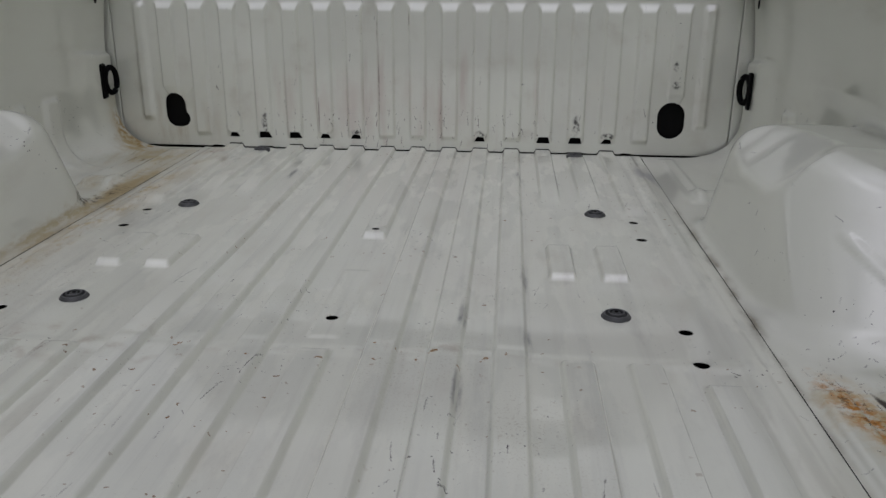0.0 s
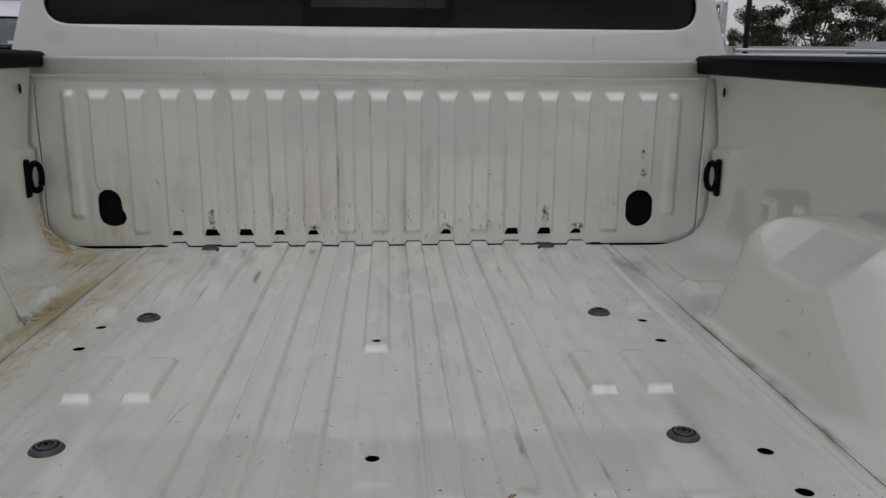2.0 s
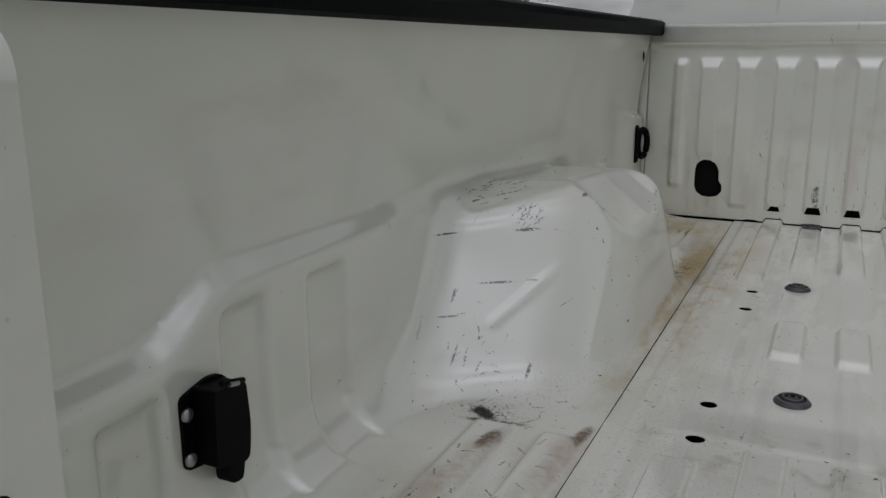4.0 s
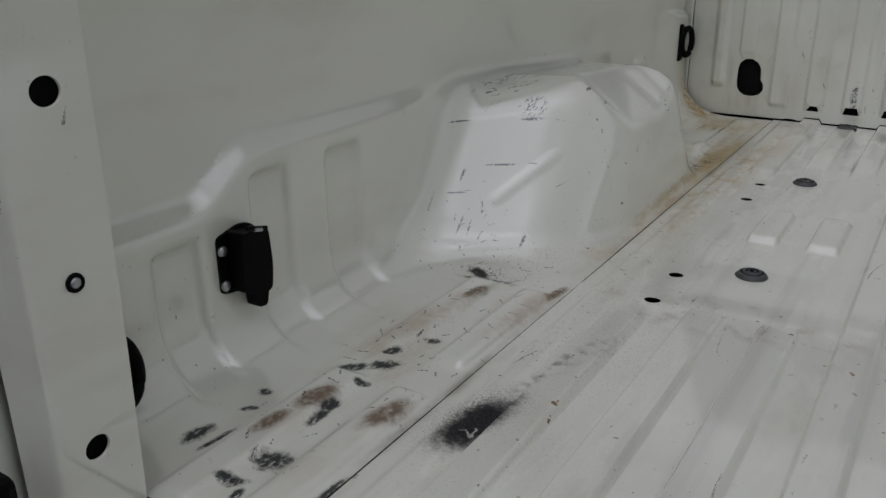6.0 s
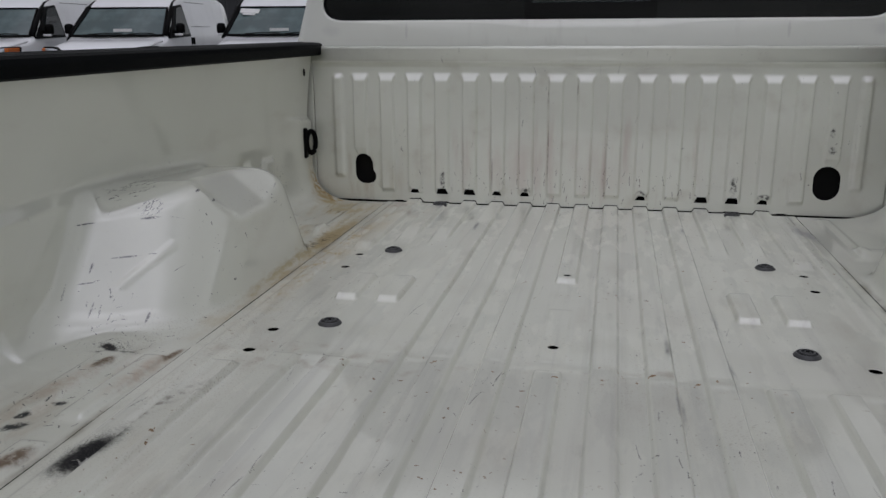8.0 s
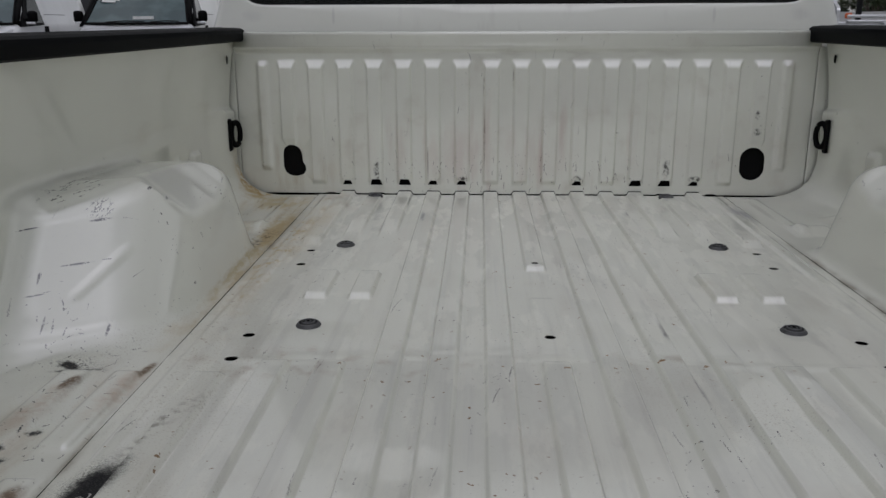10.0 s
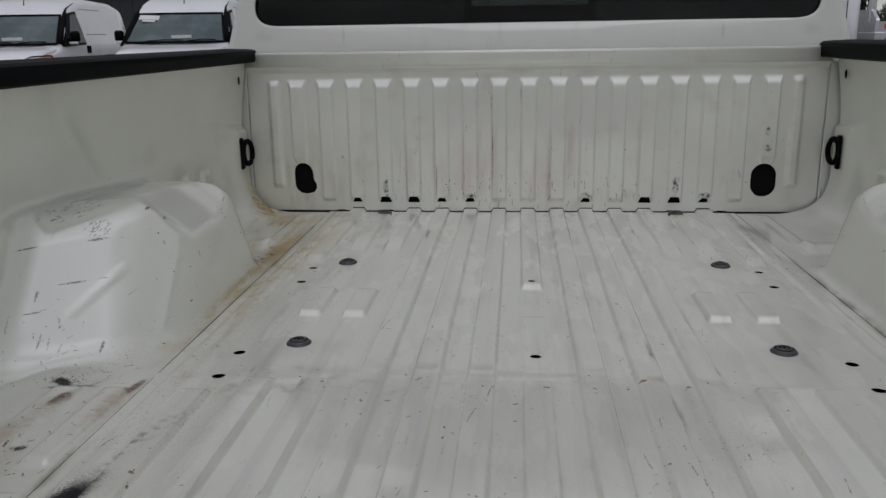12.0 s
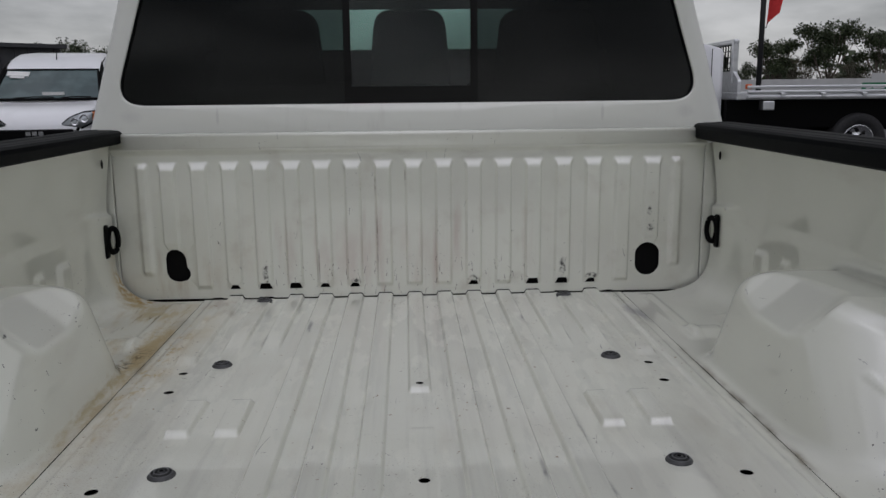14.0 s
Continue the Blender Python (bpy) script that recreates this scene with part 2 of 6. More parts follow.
k.over(k.math("MULTIPLY", k.ramp(k.noise(75.0, 2.0), 0.700, 0.715), k.ramp(k.noise(4.0, 3.0), 0.42, 0.60)), (0.19, 0.12, 0.06), 0.8)
k.over(k.blob((0.60, -0.22, 0), (0.045, 0.10, 0.1), 0.5, 0.4, 25.0, 6), (0.33, 0.33, 0.31), 0.6)
k.over(k.math("MULTIPLY", k.blob((-0.575, -0.60, 0), (0.045, 0.60, 0.2), 0.8, 0.5, 14.0), k.ramp(k.noise(55.0, 7.0, (1, 0.6, 1), 0.7), 0.50, 0.62, 0.0, 0.8)), (0.38, 0.30, 0.16), 0.9)
k.over(k.ramp(k.noise(5.0, 7.0, (1.8, 0.55, 1), 0.62), 0.49, 0.55, 0.0, 0.34), (0.66, 0.66, 0.57), 0.62)
grit = k.math("MULTIPLY", k.ramp(k.noise(330.0, 2.0), 0.56, 0.70, 0.0, 0.75), k.math("MAXIMUM", k.blob((-0.52, -1.25, 0), (0.16, 0.75, 0.2), 0.9, 0.5, 8.0), k.ramp(k.noise(3.0, 5.0), 0.46, 0.66, 0.0, 0.6)))
k.over(grit, (0.30, 0.26, 0.19), 0.65)
add_flecks(k, 1.5, fan=(("XY", 0.10, 0.0007, 0.035, 0.55, 86, 0.12), ("XY", 0.055, 0.0008, 0.007, 0.55, 60, 1.0)))
k.over(k.math("MULTIPLY", k.blob((0.05, -1.72, 0), (0.62, 0.36, 0.1), 0.5, 0.3, 6.0), k.scratches("XY", 0.070, 0.0008, 0.022, 0.62, 90, 0.10)), (0.07, 0.065, 0.06), 0.65)
k.over(k.math("MULTIPLY", k.blob((0.0, -1.28, 0), (0.60, 0.06, 0.1), 0.6, 0.4, 14.0), k.scratches("XY", 0.045, 0.0022, 0.007, 0.45, 10, 0.6)), (0.24, 0.15, 0.07), 0.8)
k.over(k.math("MULTIPLY", k.blob((-0.556, -1.640, 0), (0.033, 0.080, 0.1), 0.60, 0.45, 60.0, -14), k.ramp(k.noise(160.0, 6.0, rough=0.7), 0.22, 0.38)), (0.006, 0.006, 0.006), 0.9)
k.over(k.math("MULTIPLY", k.blob((-0.553, -1.655, 0), (0.007, 0.030, 0.1), 0.4, 0.5, 90.0, -30), k.strokes(30.0, 0.03, 0.4)), (0.4, 0.39, 0.36), 0.7)
k.over(k.math("MULTIPLY", k.blob((-0.53, -1.50, 0), (0.022, 0.12, 0.1), 0.8, 0.5, 40.0, -18), k.ramp(k.noise(60.0, 6.0), 0.45, 0.62, 0.0, 0.7)), (0.14, 0.12, 0.10), 0.8)
k.over(k.math("MULTIPLY", k.blob((-0.562, -1.632, 0), (0.052, 0.100, 0.1), 1.0, 0.4, 50.0, -16), k.ramp(k.noise(420.0, 2.0), 0.47, 0.60, 0.0, 0.9)), SOOT, 0.8)
M_FLOOR = finish_paint(k)

RIB_WEAR = ((-0.718, -1.690, 0.017, 0.036, -8), (-0.726, -1.748, 0.012, 0.030, -6), (-0.638, -1.680, 0.016, 0.040, -10), (-0.721, -1.455, 0.019, 0.105, -5), (-0.630, -1.390, 0.017, 0.105, -4))
SCUFFS = ((-0.780, -1.794, 0.013, 0.026, -8), (-0.757, -1.792, 0.005, 0.030, -5), (-0.687, -1.789, 0.025, 0.019, 30), (-0.697, -1.831, 0.020, 0.010, 25), (-0.680, -1.842, 0.007, 0.012, 10), (-0.6145, -1.832, 0.010, 0.022, -5),
          (-0.613, -1.796, 0.007, 0.028, -3), (-0.733, -1.613, 0.030, 0.012, 42), (-0.706, -1.590, 0.026, 0.014, 35), (-0.779, -1.702, 0.011, 0.009, 0), (-0.698, -1.712, 0.007, 0.024, 0), (-0.701, -1.690, 0.008, 0.020, -12),
          (-0.715, -1.560, 0.017, 0.007, 30), (-0.690, -1.512, 0.013, 0.010, 30), (-0.700, -1.638, 0.014, 0.007, 40), (-0.770, -1.735, 0.014, 0.006, 40))
MARKS = ((-0.764, -1.110, 0.186, 0.022, 0.03, 0.0026), (-0.851, -1.185, 0.186, 0.018, 0.03, 0.0014), (-0.781, -1.176, 0.126, 0.030, 0.03, 0.0018), (-0.742, -1.165, 0.127, 0.010, 0.03, 0.0013), (-0.806, -1.262, 0.051, 0.0018, 0.03, 0.014),
         (-0.826, -1.216, 0.114, 0.002, 0.03, 0.011), (-0.825, -1.236, 0.091, 0.016, 0.03, 0.0013), (-0.720, -1.225, 0.030, 0.003, 0.03, 0.010), (-0.711, -1.021, 0.223, 0.004, 0.01, 0.004), (-0.639, -1.034, 0.050, 0.02, 0.006, 0.003))
SPLIT = -1.24


def left_paint(name, rear):
    """Paint of the left side, behind or before a line across its wheel housing, with the wear that reaches there."""
    k = bed_paint(name, 0.8)

    def here(y0, reach):
        return y0 - 1.3 * reach < SPLIT if rear else y0 + 1.3 * reach > SPLIT

    def patch(centre, radii, fac, colour, rough=None, edge=0.5, wobble=0.4, scale=20.0, turn=0.0):
        if here(centre[1], radii[1]):
            where = k.blob(centre, radii, edge, wobble, scale, turn)
            k.over(k.math("MULTIPLY", where, fac()) if fac else where, colour, rough)

    def specks(scale, detail, a, b, lo=0.0, hi=1.0, stretch=(1, 1, 1), rough=0.55):
        return lambda: k.ramp(k.noise(scale, detail, stretch, rough), a, b, lo, hi)

    def lines(*sets):
        return lambda: most(k, (k.scratches(*q) for q in sets))

    patch((-0.72, -0.24, 0.0), (0.16, 0.42, 0.10), specks(16.0, 7.0, 0.42, 0.66, 0.05, 0.80, (1, 0.28, 1), 0.66), YELLOW, 0.7, 0.8, 0.6, 16.0)
    for y0, ry in ((-0.55, 0.60), (-1.60, 0.36)):
        patch((-0.610, y0, 0), (0.016, ry, 0.03), specks(26.0, 6.0, 0.36, 0.62, 0.0, 0.8, (1, 0.3, 1)), (0.13, 0.10, 0.06), 0.8, 0.9, 0.35, 22.0)
    patch((-0.625, -0.65, 0.0), (0.055, 0.75, 0.022), specks(18.0, 7.0, 0.36, 0.62, 0.25, 0.95, (1, 0.3, 1), 0.66), YELLOW, 0.8, 0.6, 0.4, 12.0)
    patch((-0.69, -1.60, 0.0), (0.13, 0.40, 0.05), specks(18.0, 6.0, 0.45, 0.68, 0.0, 0.65, (1, 0.35, 1)), (0.40, 0.33, 0.24), 0.8, 0.7, 0.4, 16.0)
    if rear:
        pale = most(k, (k.blob((cx, cy, 0.0), (rx * 1.5, ry * 1.25, 0.05), 0.9, 0.35, 40.0, tn) for cx, cy, rx, ry, tn in RIB_WEAR))
        k.over(k.math("MULTIPLY", pale, k.ramp(k.noise(60.0, 6.0), 0.30, 0.66, 0.15, 0.85)), (0.43, 0.34, 0.26), 0.8)
        core = most(k, (k.blob((cx, cy, 0.0), (rx * 1.1, ry * 1.1, 0.05), 0.6, 0.35, 70.0, tn) for cx, cy, rx, ry, tn in RIB_WEAR[:3] + ((-0.711, -1.375, 0.011, 0.032, -8), (-0.623, -1.310, 0.010, 0.034, -6))))
        k.over(k.math("MULTIPLY", core, k.ramp(k.noise(150.0, 7.0, rough=0.7), 0.26, 0.56, 0.3, 1.0)), (0.17, 0.125, 0.085), 0.85)
        dark = most(k, (k.blob((cx, cy, 0.0), (rx, ry, 0.05), 0.60, 0.75, 120.0, tn) for cx, cy, rx, ry, tn in SCUFFS))
        k.over(k.math("MULTIPLY", dark, k.ramp(k.noise(210.0, 5.0, (1, 0.45, 1), 0.65), 0.30, 0.50, 0.12, 1.0)), (0.020, 0.024, 0.023), 0.65)
    # single marks on the wheel housing
    mark = most(k, (k.blob(q[:3], q[3:], 0.5, 0.55, 140.0) for q in MARKS if here(q[1], q[4])))
    k.over(k.math("MULTIPLY", mark, k.ramp(k.noise(260.0, 3.0), 0.34, 0.48)), (0.035, 0.035, 0.04))
    patch((-0.744, -1.305, 0.0), (0.026, 0.013, 0.035), None, SOOT, 0.8, 0.55, 0.9, 70.0, -20)
    patch((-0.728, -1.318, 0.0), (0.058, 0.008, 0.03), specks(120.0, 4.0, 0.38, 0.52), (0.03, 0.028, 0.026), 0.8, 0.7, 0.6, 60.0, 10)
    patch((-0.735, -1.30, 0.0), (0.06, 0.032, 0.05), specks(300.0, 3.0, 0.50, 0.62, 0.0, 0.7), (0.05, 0.048, 0.045), 0.8, 0.9, 0.5, 40.0)
    patch((-0.79, -1.25, 0.05), (0.10, 0.09, 0.10), lines(("XZ", 0.028, 0.0008, 0.010, 0.74, 90, 0.25), ("XZ", 0.020, 0.0005, 0.005, 0.66, 10, 0.5)), (0.035, 0.035, 0.035))
    patch((-0.768, -1.099, 0.203), (0.026, 0.04, 0.020), lines(("XZ", 0.009, 0.0009, 0.006, 0.10, 80, 0.4), ("XZ", 0.008, 0.0007, 0.005, 0.3, 20, 1.0)), (0.08, 0.08, 0.08), None, 0.4, 0.3, 40.0)
    patch((-0.83, -0.98, 0.232), (0.05, 0.30, 0.03), lines(("XY", 0.034, 0.0017, 0.022, 0.30, 70, 0.25), ("XY", 0.022, 0.0012, 0.009, 0.45, 60, 0.5)), (0.06, 0.055, 0.05), None, 0.4)
    patch((-0.77, -1.16, 0.13), (0.10, 0.13, 0.12), lines(("XZ", 0.050, 0.0007, 0.012, 0.84, -20, 0.3)), (0.07, 0.07, 0.07), None, 0.4)
    patch((-0.70, -1.27, 0.02), (0.14, 0.08, 0.05), lines(("XY", 0.022, 0.0008, 0.006, 0.5, 30, 1.0)), (0.08, 0.075, 0.07), None, 0.5, 0.5)
    patch((-0.77, -1.16, 0.13), (0.11, 0.12, 0.11), lines(("XZ", 0.034, 0.0006, 0.006, 0.72, 40, 0.9)), (0.06, 0.06, 0.06), None, 0.4)
    patch((-0.65, -0.85, 0.11), (0.05, 0.28, 0.11), lines(("YZ", 0.05, 0.0008, 0.009, 0.6, 40, 0.8)), (0.06, 0.06, 0.06), None, 0.4)
    patch((-0.70, -1.55, 0.0), (0.10, 0.36, 0.03), lines(("XY", 0.028, 0.0009, 0.008, 0.5, 50, 1.0)), (0.06, 0.06, 0.06), None, 0.4)
    patch((-0.70, -1.0, 0.0), (0.14, 0.95, 0.035), specks(330.0, 2.0, 0.56, 0.72, 0.0, 0.55), (0.28, 0.23, 0.16), 0.65, 0.7, 0.4, 9.0)
    patch((-0.70, -1.00, 0.20), (0.020, 0.020, 0.003), None, (0.08, 0.08, 0.08), 0.7, 0.5, 0.6, 60.0)
    add_flecks(k, 1.0, ceiling=0.22)
    # rust and grit in the front corner and along the foot of the housing
    patch((-0.79, -0.05, 0.02), (0.06, 0.10, 0.06), specks(40.0, 7.0, 0.36, 0.58, 0.0, 0.85), (0.38, 0.28, 0.12), 0.85, 0.7, 0.7, 30.0)
    patch((-0.645, -0.56, 0.0), (0.04, 0.55, 0.05), specks(60.0, 8.0, 0.44, 0.64, 0.0, 0.8, (1, 0.5, 1), 0.75), (0.36, 0.28, 0.14), 0.9, 0.8, 0.5, 14.0)
    patch((-0.82, -0.03, 0.08), (0.08, 0.07, 0.12), specks(24.0, 7.0, 0.34, 0.60, 0.1, 0.9), (0.47, 0.39, 0.23), 0.8, 0.8, 0.6, 24.0)
    patch((-0.79, -0.035, 0.05), (0.09, 0.045, 0.09), specks(70.0, 7.0, 0.42, 0.58, 0.0, 0.95), (0.34, 0.22, 0.07), 0.9, 0.5, 0.5, 24.0)
    patch((-0.655, -0.60, 0.02), (0.04, 0.11, 0.030), specks(55.0, 6.0, 0.44, 0.54), (0.06, 0.045, 0.03), 0.9, 0.5, 0.7, 40.0)
    patch((-0.640, -0.50, 0.02), (0.045, 0.10, 0.030), specks(95.0, 6.0, 0.47, 0.56), (0.06, 0.045, 0.025), 0.9, 0.7, 0.7, 40.0)
    patch((-0.700, -0.20, 0.0), (0.11, 0.24, 0.03), specks(70.0, 6.0, 0.58, 0.66, 0.0, 0.9, (1, 0.12, 1)), (0.12, 0.085, 0.04), 0.9, 0.8, 0.5)
    patch((-0.70, -0.10, 0.0), (0.10, 0.16, 0.035), specks(50.0, 8.0, 0.42, 0.60, 0.0, 0.85, (1, 0.3, 1), 0.72), (0.40, 0.34, 0.20), 0.9, 0.8, 0.5)
    patch((-0.632, -0.72, 0.010), (0.018, 0.42, 0.014), specks(50.0, 8.0, 0.42, 0.60, 0.0, 0.85, (1, 0.3, 1), 0.72), (0.40, 0.34, 0.20), 0.9, 0.8, 0.5)
    return finish_paint(k)


M_LEFT = left_paint("left_side_paint_front", False)
M_LEFT_REAR = left_paint("left_side_paint_rear", True)

k = bed_paint("right_side_paint", 0.8)
k.over(k.math("MULTIPLY", k.blob((0.610, -1.0, 0), (0.016, 0.9, 0.03), 0.9, 0.35, 22.0), k.ramp(k.noise(26.0, 6.0, (1, 0.3, 1)), 0.36, 0.62, 0.0, 0.8)), (0.13, 0.10, 0.06), 0.8)
k.over(k.math("MULTIPLY", k.blob((0.670, -1.40, 0.0), (0.060, 0.15, 0.03), 0.6, 0.45, 22.0, 6), k.ramp(k.noise(34.0, 7.0, rough=0.65), 0.34, 0.58, 0.1, 0.95)), (0.47, 0.37, 0.20), 0.85)
k.over(k.math("MULTIPLY", k.blob((0.660, -1.375, 0.0), (0.036, 0.125, 0.03), 0.7, 0.6, 40.0, 8), k.ramp(k.noise(70.0, 7.0, rough=0.7), 0.42, 0.58, 0.0, 1.0)), (0.45, 0.19, 0.03), 0.9)
k.over(k.math("MULTIPLY", k.blob((0.662, -1.36, 0.0), (0.035, 0.10, 0.03), 0.7, 0.6, 50.0, 8), k.ramp(k.noise(95.0, 6.0, rough=0.7), 0.53, 0.62, 0.0, 0.95)), (0.13, 0.055, 0.015), 0.9)
k.over(k.math("MULTIPLY", k.blob((0.735, -1.36, 0.0), (0.050, 0.09, 0.04), 0.8, 0.6, 30.0, 0), k.ramp(k.noise(60.0, 7.0, (1, 0.5, 1), 0.7), 0.46, 0.62, 0.0, 0.85)), (0.20, 0.17, 0.12), 0.8)
k.over(k.blob((0.702, -1.365, 0.0), (0.0045, 0.050, 0.04), 0.5, 0.4, 60.0, 8), (0.06, 0.05, 0.04), 0.8)
k.over(k.math("MULTIPLY", k.blob((0.77, -1.16, 0.13), (0.10, 0.13, 0.12), 0.4, 0.4, 20.0), k.math("MULTIPLY", k.scratches("XZ", 0.050, 0.0007, 0.012, 0.84, -20, 0.3), 0.6)), (0.07, 0.07, 0.07))
k.over(k.math("MULTIPLY", k.blob((0.70, -1.27, 0.02), (0.14, 0.08, 0.05), 0.5, 0.5, 20.0), k.math("MULTIPLY", k.scratches("XY", 0.022, 0.0008, 0.006, 0.5, 30, 1.0), 0.6)), (0.08, 0.075, 0.07))
k.over(k.math("MULTIPLY", k.blob((0.77, -1.16, 0.13), (0.11, 0.12, 0.11), 0.4, 0.4, 20.0), k.scratches("XZ", 0.034, 0.0006, 0.006, 0.72, 40, 0.9)), (0.06, 0.06, 0.06))
k.over(k.math("MULTIPLY", k.blob((0.65, -0.85, 0.11), (0.05, 0.28, 0.11), 0.4, 0.4, 20.0), k.scratches("YZ", 0.05, 0.0008, 0.009, 0.6, 40, 0.8)), (0.06, 0.06, 0.06))
k.over(k.math("MULTIPLY", k.blob((0.70, -1.55, 0.0), (0.10, 0.36, 0.03), 0.4, 0.4, 20.0), k.scratches("XY", 0.028, 0.0009, 0.008, 0.5, 50, 1.0)), (0.06, 0.06, 0.06))
k.over(k.blob((0.664, -1.02, 0.182), (0.014, 0.014, 0.006), 0.5, 0.8, 80.0, -20), (0.03, 0.03, 0.03), 0.7)
add_flecks(k, 1.0, ceiling=0.22)
M_RIGHT = finish_paint(k)

k = bed_paint("post_paint", 0.8)
add_flecks(k, 1.0, fan=(("YZ", 0.05, 0.0008, 0.008, 0.5, 80, 0.4),))
M_SIDE = finish_paint(k)

k = bed_paint("front_wall_paint", 1.1)
k.over(k.math("MULTIPLY", k.blob((0.0, 0, 0.14), (0.62, 0.2, 0.20), 0.7, 0.5, 9.0), k.ramp(k.noise(26.0, 6.0, (1, 1, 0.10)), 0.50, 0.74, 0.0, 0.5)), (0.40, 0.29, 0.25), 0.6)
k.over(k.math("MULTIPLY", k.blob((-0.10, 0, 0.12), (0.32, 0.2, 0.14), 0.8, 0.4, 9.0), k.ramp(k.noise(14.0, 5.0, (1, 1, 0.3)), 0.38, 0.68, 0.05, 0.5)), (0.54, 0.43, 0.38), 0.5)
k.over(k.math("MULTIPLY", k.blob((-0.70, 0, 0.06), (0.22, 0.2, 0.12), 0.7, 0.5, 9.0), k.ramp(k.noise(20.0, 6.0, (1, 1, 0.2)), 0.48, 0.70, 0.0, 0.55)), (0.36, 0.29, 0.19), 0.7)
k.over(k.math("MULTIPLY", k.blob((0.1, 0, 0.415), (0.5, 0.2, 0.03), 0.8, 0.5, 9.0), k.ramp(k.noise(16.0, 6.0, (0.3, 1, 1)), 0.45, 0.65, 0.0, 0.6)), (0.32, 0.29, 0.25), 0.7)
for cx, cz, rx, rz in ((-0.109, 0.33, 0.004, 0.045), (-0.106, 0.17, 0.004, 0.11), (-0.023, 0.35, 0.004, 0.035), (-0.275, 0.10, 0.003, 0.09)):
    k.over(k.math("MULTIPLY", k.blob((cx, 0, cz), (rx, 0.2, rz), 0.8, 0.5, 40.0), k.ramp(k.noise(40.0, 4.0), 0.35, 0.6, 0.0, 0.8)), (0.16, 0.12, 0.10), 0.7)
for cx, cz, rx, rz in ((0.686, 0.243, 0.010, 0.016), (0.690, 0.193, 0.014, 0.014), (-0.43, 0.075, 0.010, 0.04), (0.432, 0.080, 0.012, 0.035), (0.285, 0.189, 0.006, 0.003), (0.52, 0.052, 0.022, 0.012),
                       (0.173, 0.052, 0.018, 0.012), (-0.173, 0.050, 0.016, 0.012)):
    k.over(k.math("MULTIPLY", k.blob((cx, 0, cz), (rx, 0.2, rz), 0.6, 0.7, 70.0), k.ramp(k.noise(110.0, 3.0), 0.40, 0.60, 0.1, 0.95)), (0.05, 0.048, 0.045), 0.7)
k.over(k.math("MULTIPLY", k.blob((0.0, 0, 0.06), (0.62, 0.2, 0.075), 0.4, 0.4, 12.0), k.math("MAXIMUM", k.scratches("XZ", 0.030, 0.0008, 0.012, 0.55, 90, 0.2), k.ramp(k.noise(140.0, 2.0), 0.70, 0.72))), (0.10, 0.08, 0.07), 0.7)
add_flecks(k, 0.4, fan=(("XZ", 0.07, 0.0009, 0.012, 0.6, 90, 0.3),))
M_WALL = finish_paint(k)

k = Mat("body_paint", (0.705, 0.715, 0.650), 0.35, coat=0.8, coat_rough=0.06)
k.over(k.ramp(k.noise(3.0, 5.0), 0.45, 0.75, 0.0, 0.25), (0.53, 0.52, 0.45), 0.45)
k.over(k.ramp(k.noise(26.0, 5.0, (1, 1, 0.25)), 0.55, 0.75, 0.0, 0.22), (0.46, 0.44, 0.40), 0.5)
for sx in (-1, 1):
    k.over(k.math("MULTIPLY", k.blob((sx * 0.556, 0.05, 0.525), (0.006, 0.1, 0.032), 0.6, 0.4, 60.0), 0.35), (0.44, 0.43, 0.42), 0.5)
    k.over(k.math("MULTIPLY", k.blob((sx * 0.80, 0.05, 0.525), (0.04, 0.1, 0.025), 0.8, 0.5, 30.0), 0.25), (0.46, 0.45, 0.44), 0.5)
k.bump(k.noise(180.0, 2.0), 0.02, 0.002)
M_BODY = k.done()

k = Mat("van_paint", (0.84, 0.85, 0.86), 0.3, coat=0.8, coat_rough=0.05).obj()
k.over(k.ramp(k.noise(2.0, 4.0), 0.45, 0.8, 0.0, 0.25), (0.58, 0.58, 0.57), 0.45)
M_VAN = k.done()

k = Mat("black_rail_plastic", (0.0030, 0.0036, 0.0042), 0.5, spec=0.05)
k.over(k.ramp(k.noise(9.0, 5.0, (1, 0.2, 1)), 0.45, 0.75, 0.0, 0.5), (0.0048, 0.0054, 0.0062), 0.6)
k.bump(k.noise(420.0, 2.0), 0.25, 0.002)
M_RAIL = k.done()

k = Mat("black_plastic", (0.002, 0.002, 0.0022), 0.5, spec=0.07)
k.over(k.ramp(k.noise(40.0, 4.0), 0.5, 0.75, 0.0, 0.4), (0.005, 0.005, 0.005), 0.6)
M_BLACK = k.done()

k = Mat("grey_rubber", (0.040, 0.042, 0.043), 0.5)
k.over(k.ramp(k.noise(60.0, 4.0), 0.45, 0.7, 0.0, 0.6), (0.085, 0.085, 0.083), 0.65)
M_RUBBER = k.done()

# Near-black standing in for shade in openings; also colours seams and the cab floor.
k = Mat("shade_and_parts_black", (0.008, 0.008, 0.008), 0.9, spec=0.1)
k.over(k.ramp(k.noise(8.0, 3.0), 0.4, 0.7, 0.0, 0.5), (0.014, 0.013, 0.012))
M_DARK = k.done()

k = Mat("galvanised_steel", (0.45, 0.46, 0.47), 0.35, metal=0.9)
k.over(k.ramp(k.noise(90.0, 4.0), 0.4, 0.7, 0.0, 0.5), (0.30, 0.30, 0.30), 0.5)
M_STEEL = k.done()

k = Mat("bright_aluminium", (0.72, 0.73, 0.74), 0.32, metal=0.85).obj()
k.over(k.ramp(k.noise(14.0, 4.0, (0.2, 1, 1)), 0.4, 0.7, 0.0, 0.5), (0.52, 0.53, 0.54), 0.45)
M_ALU = k.done()

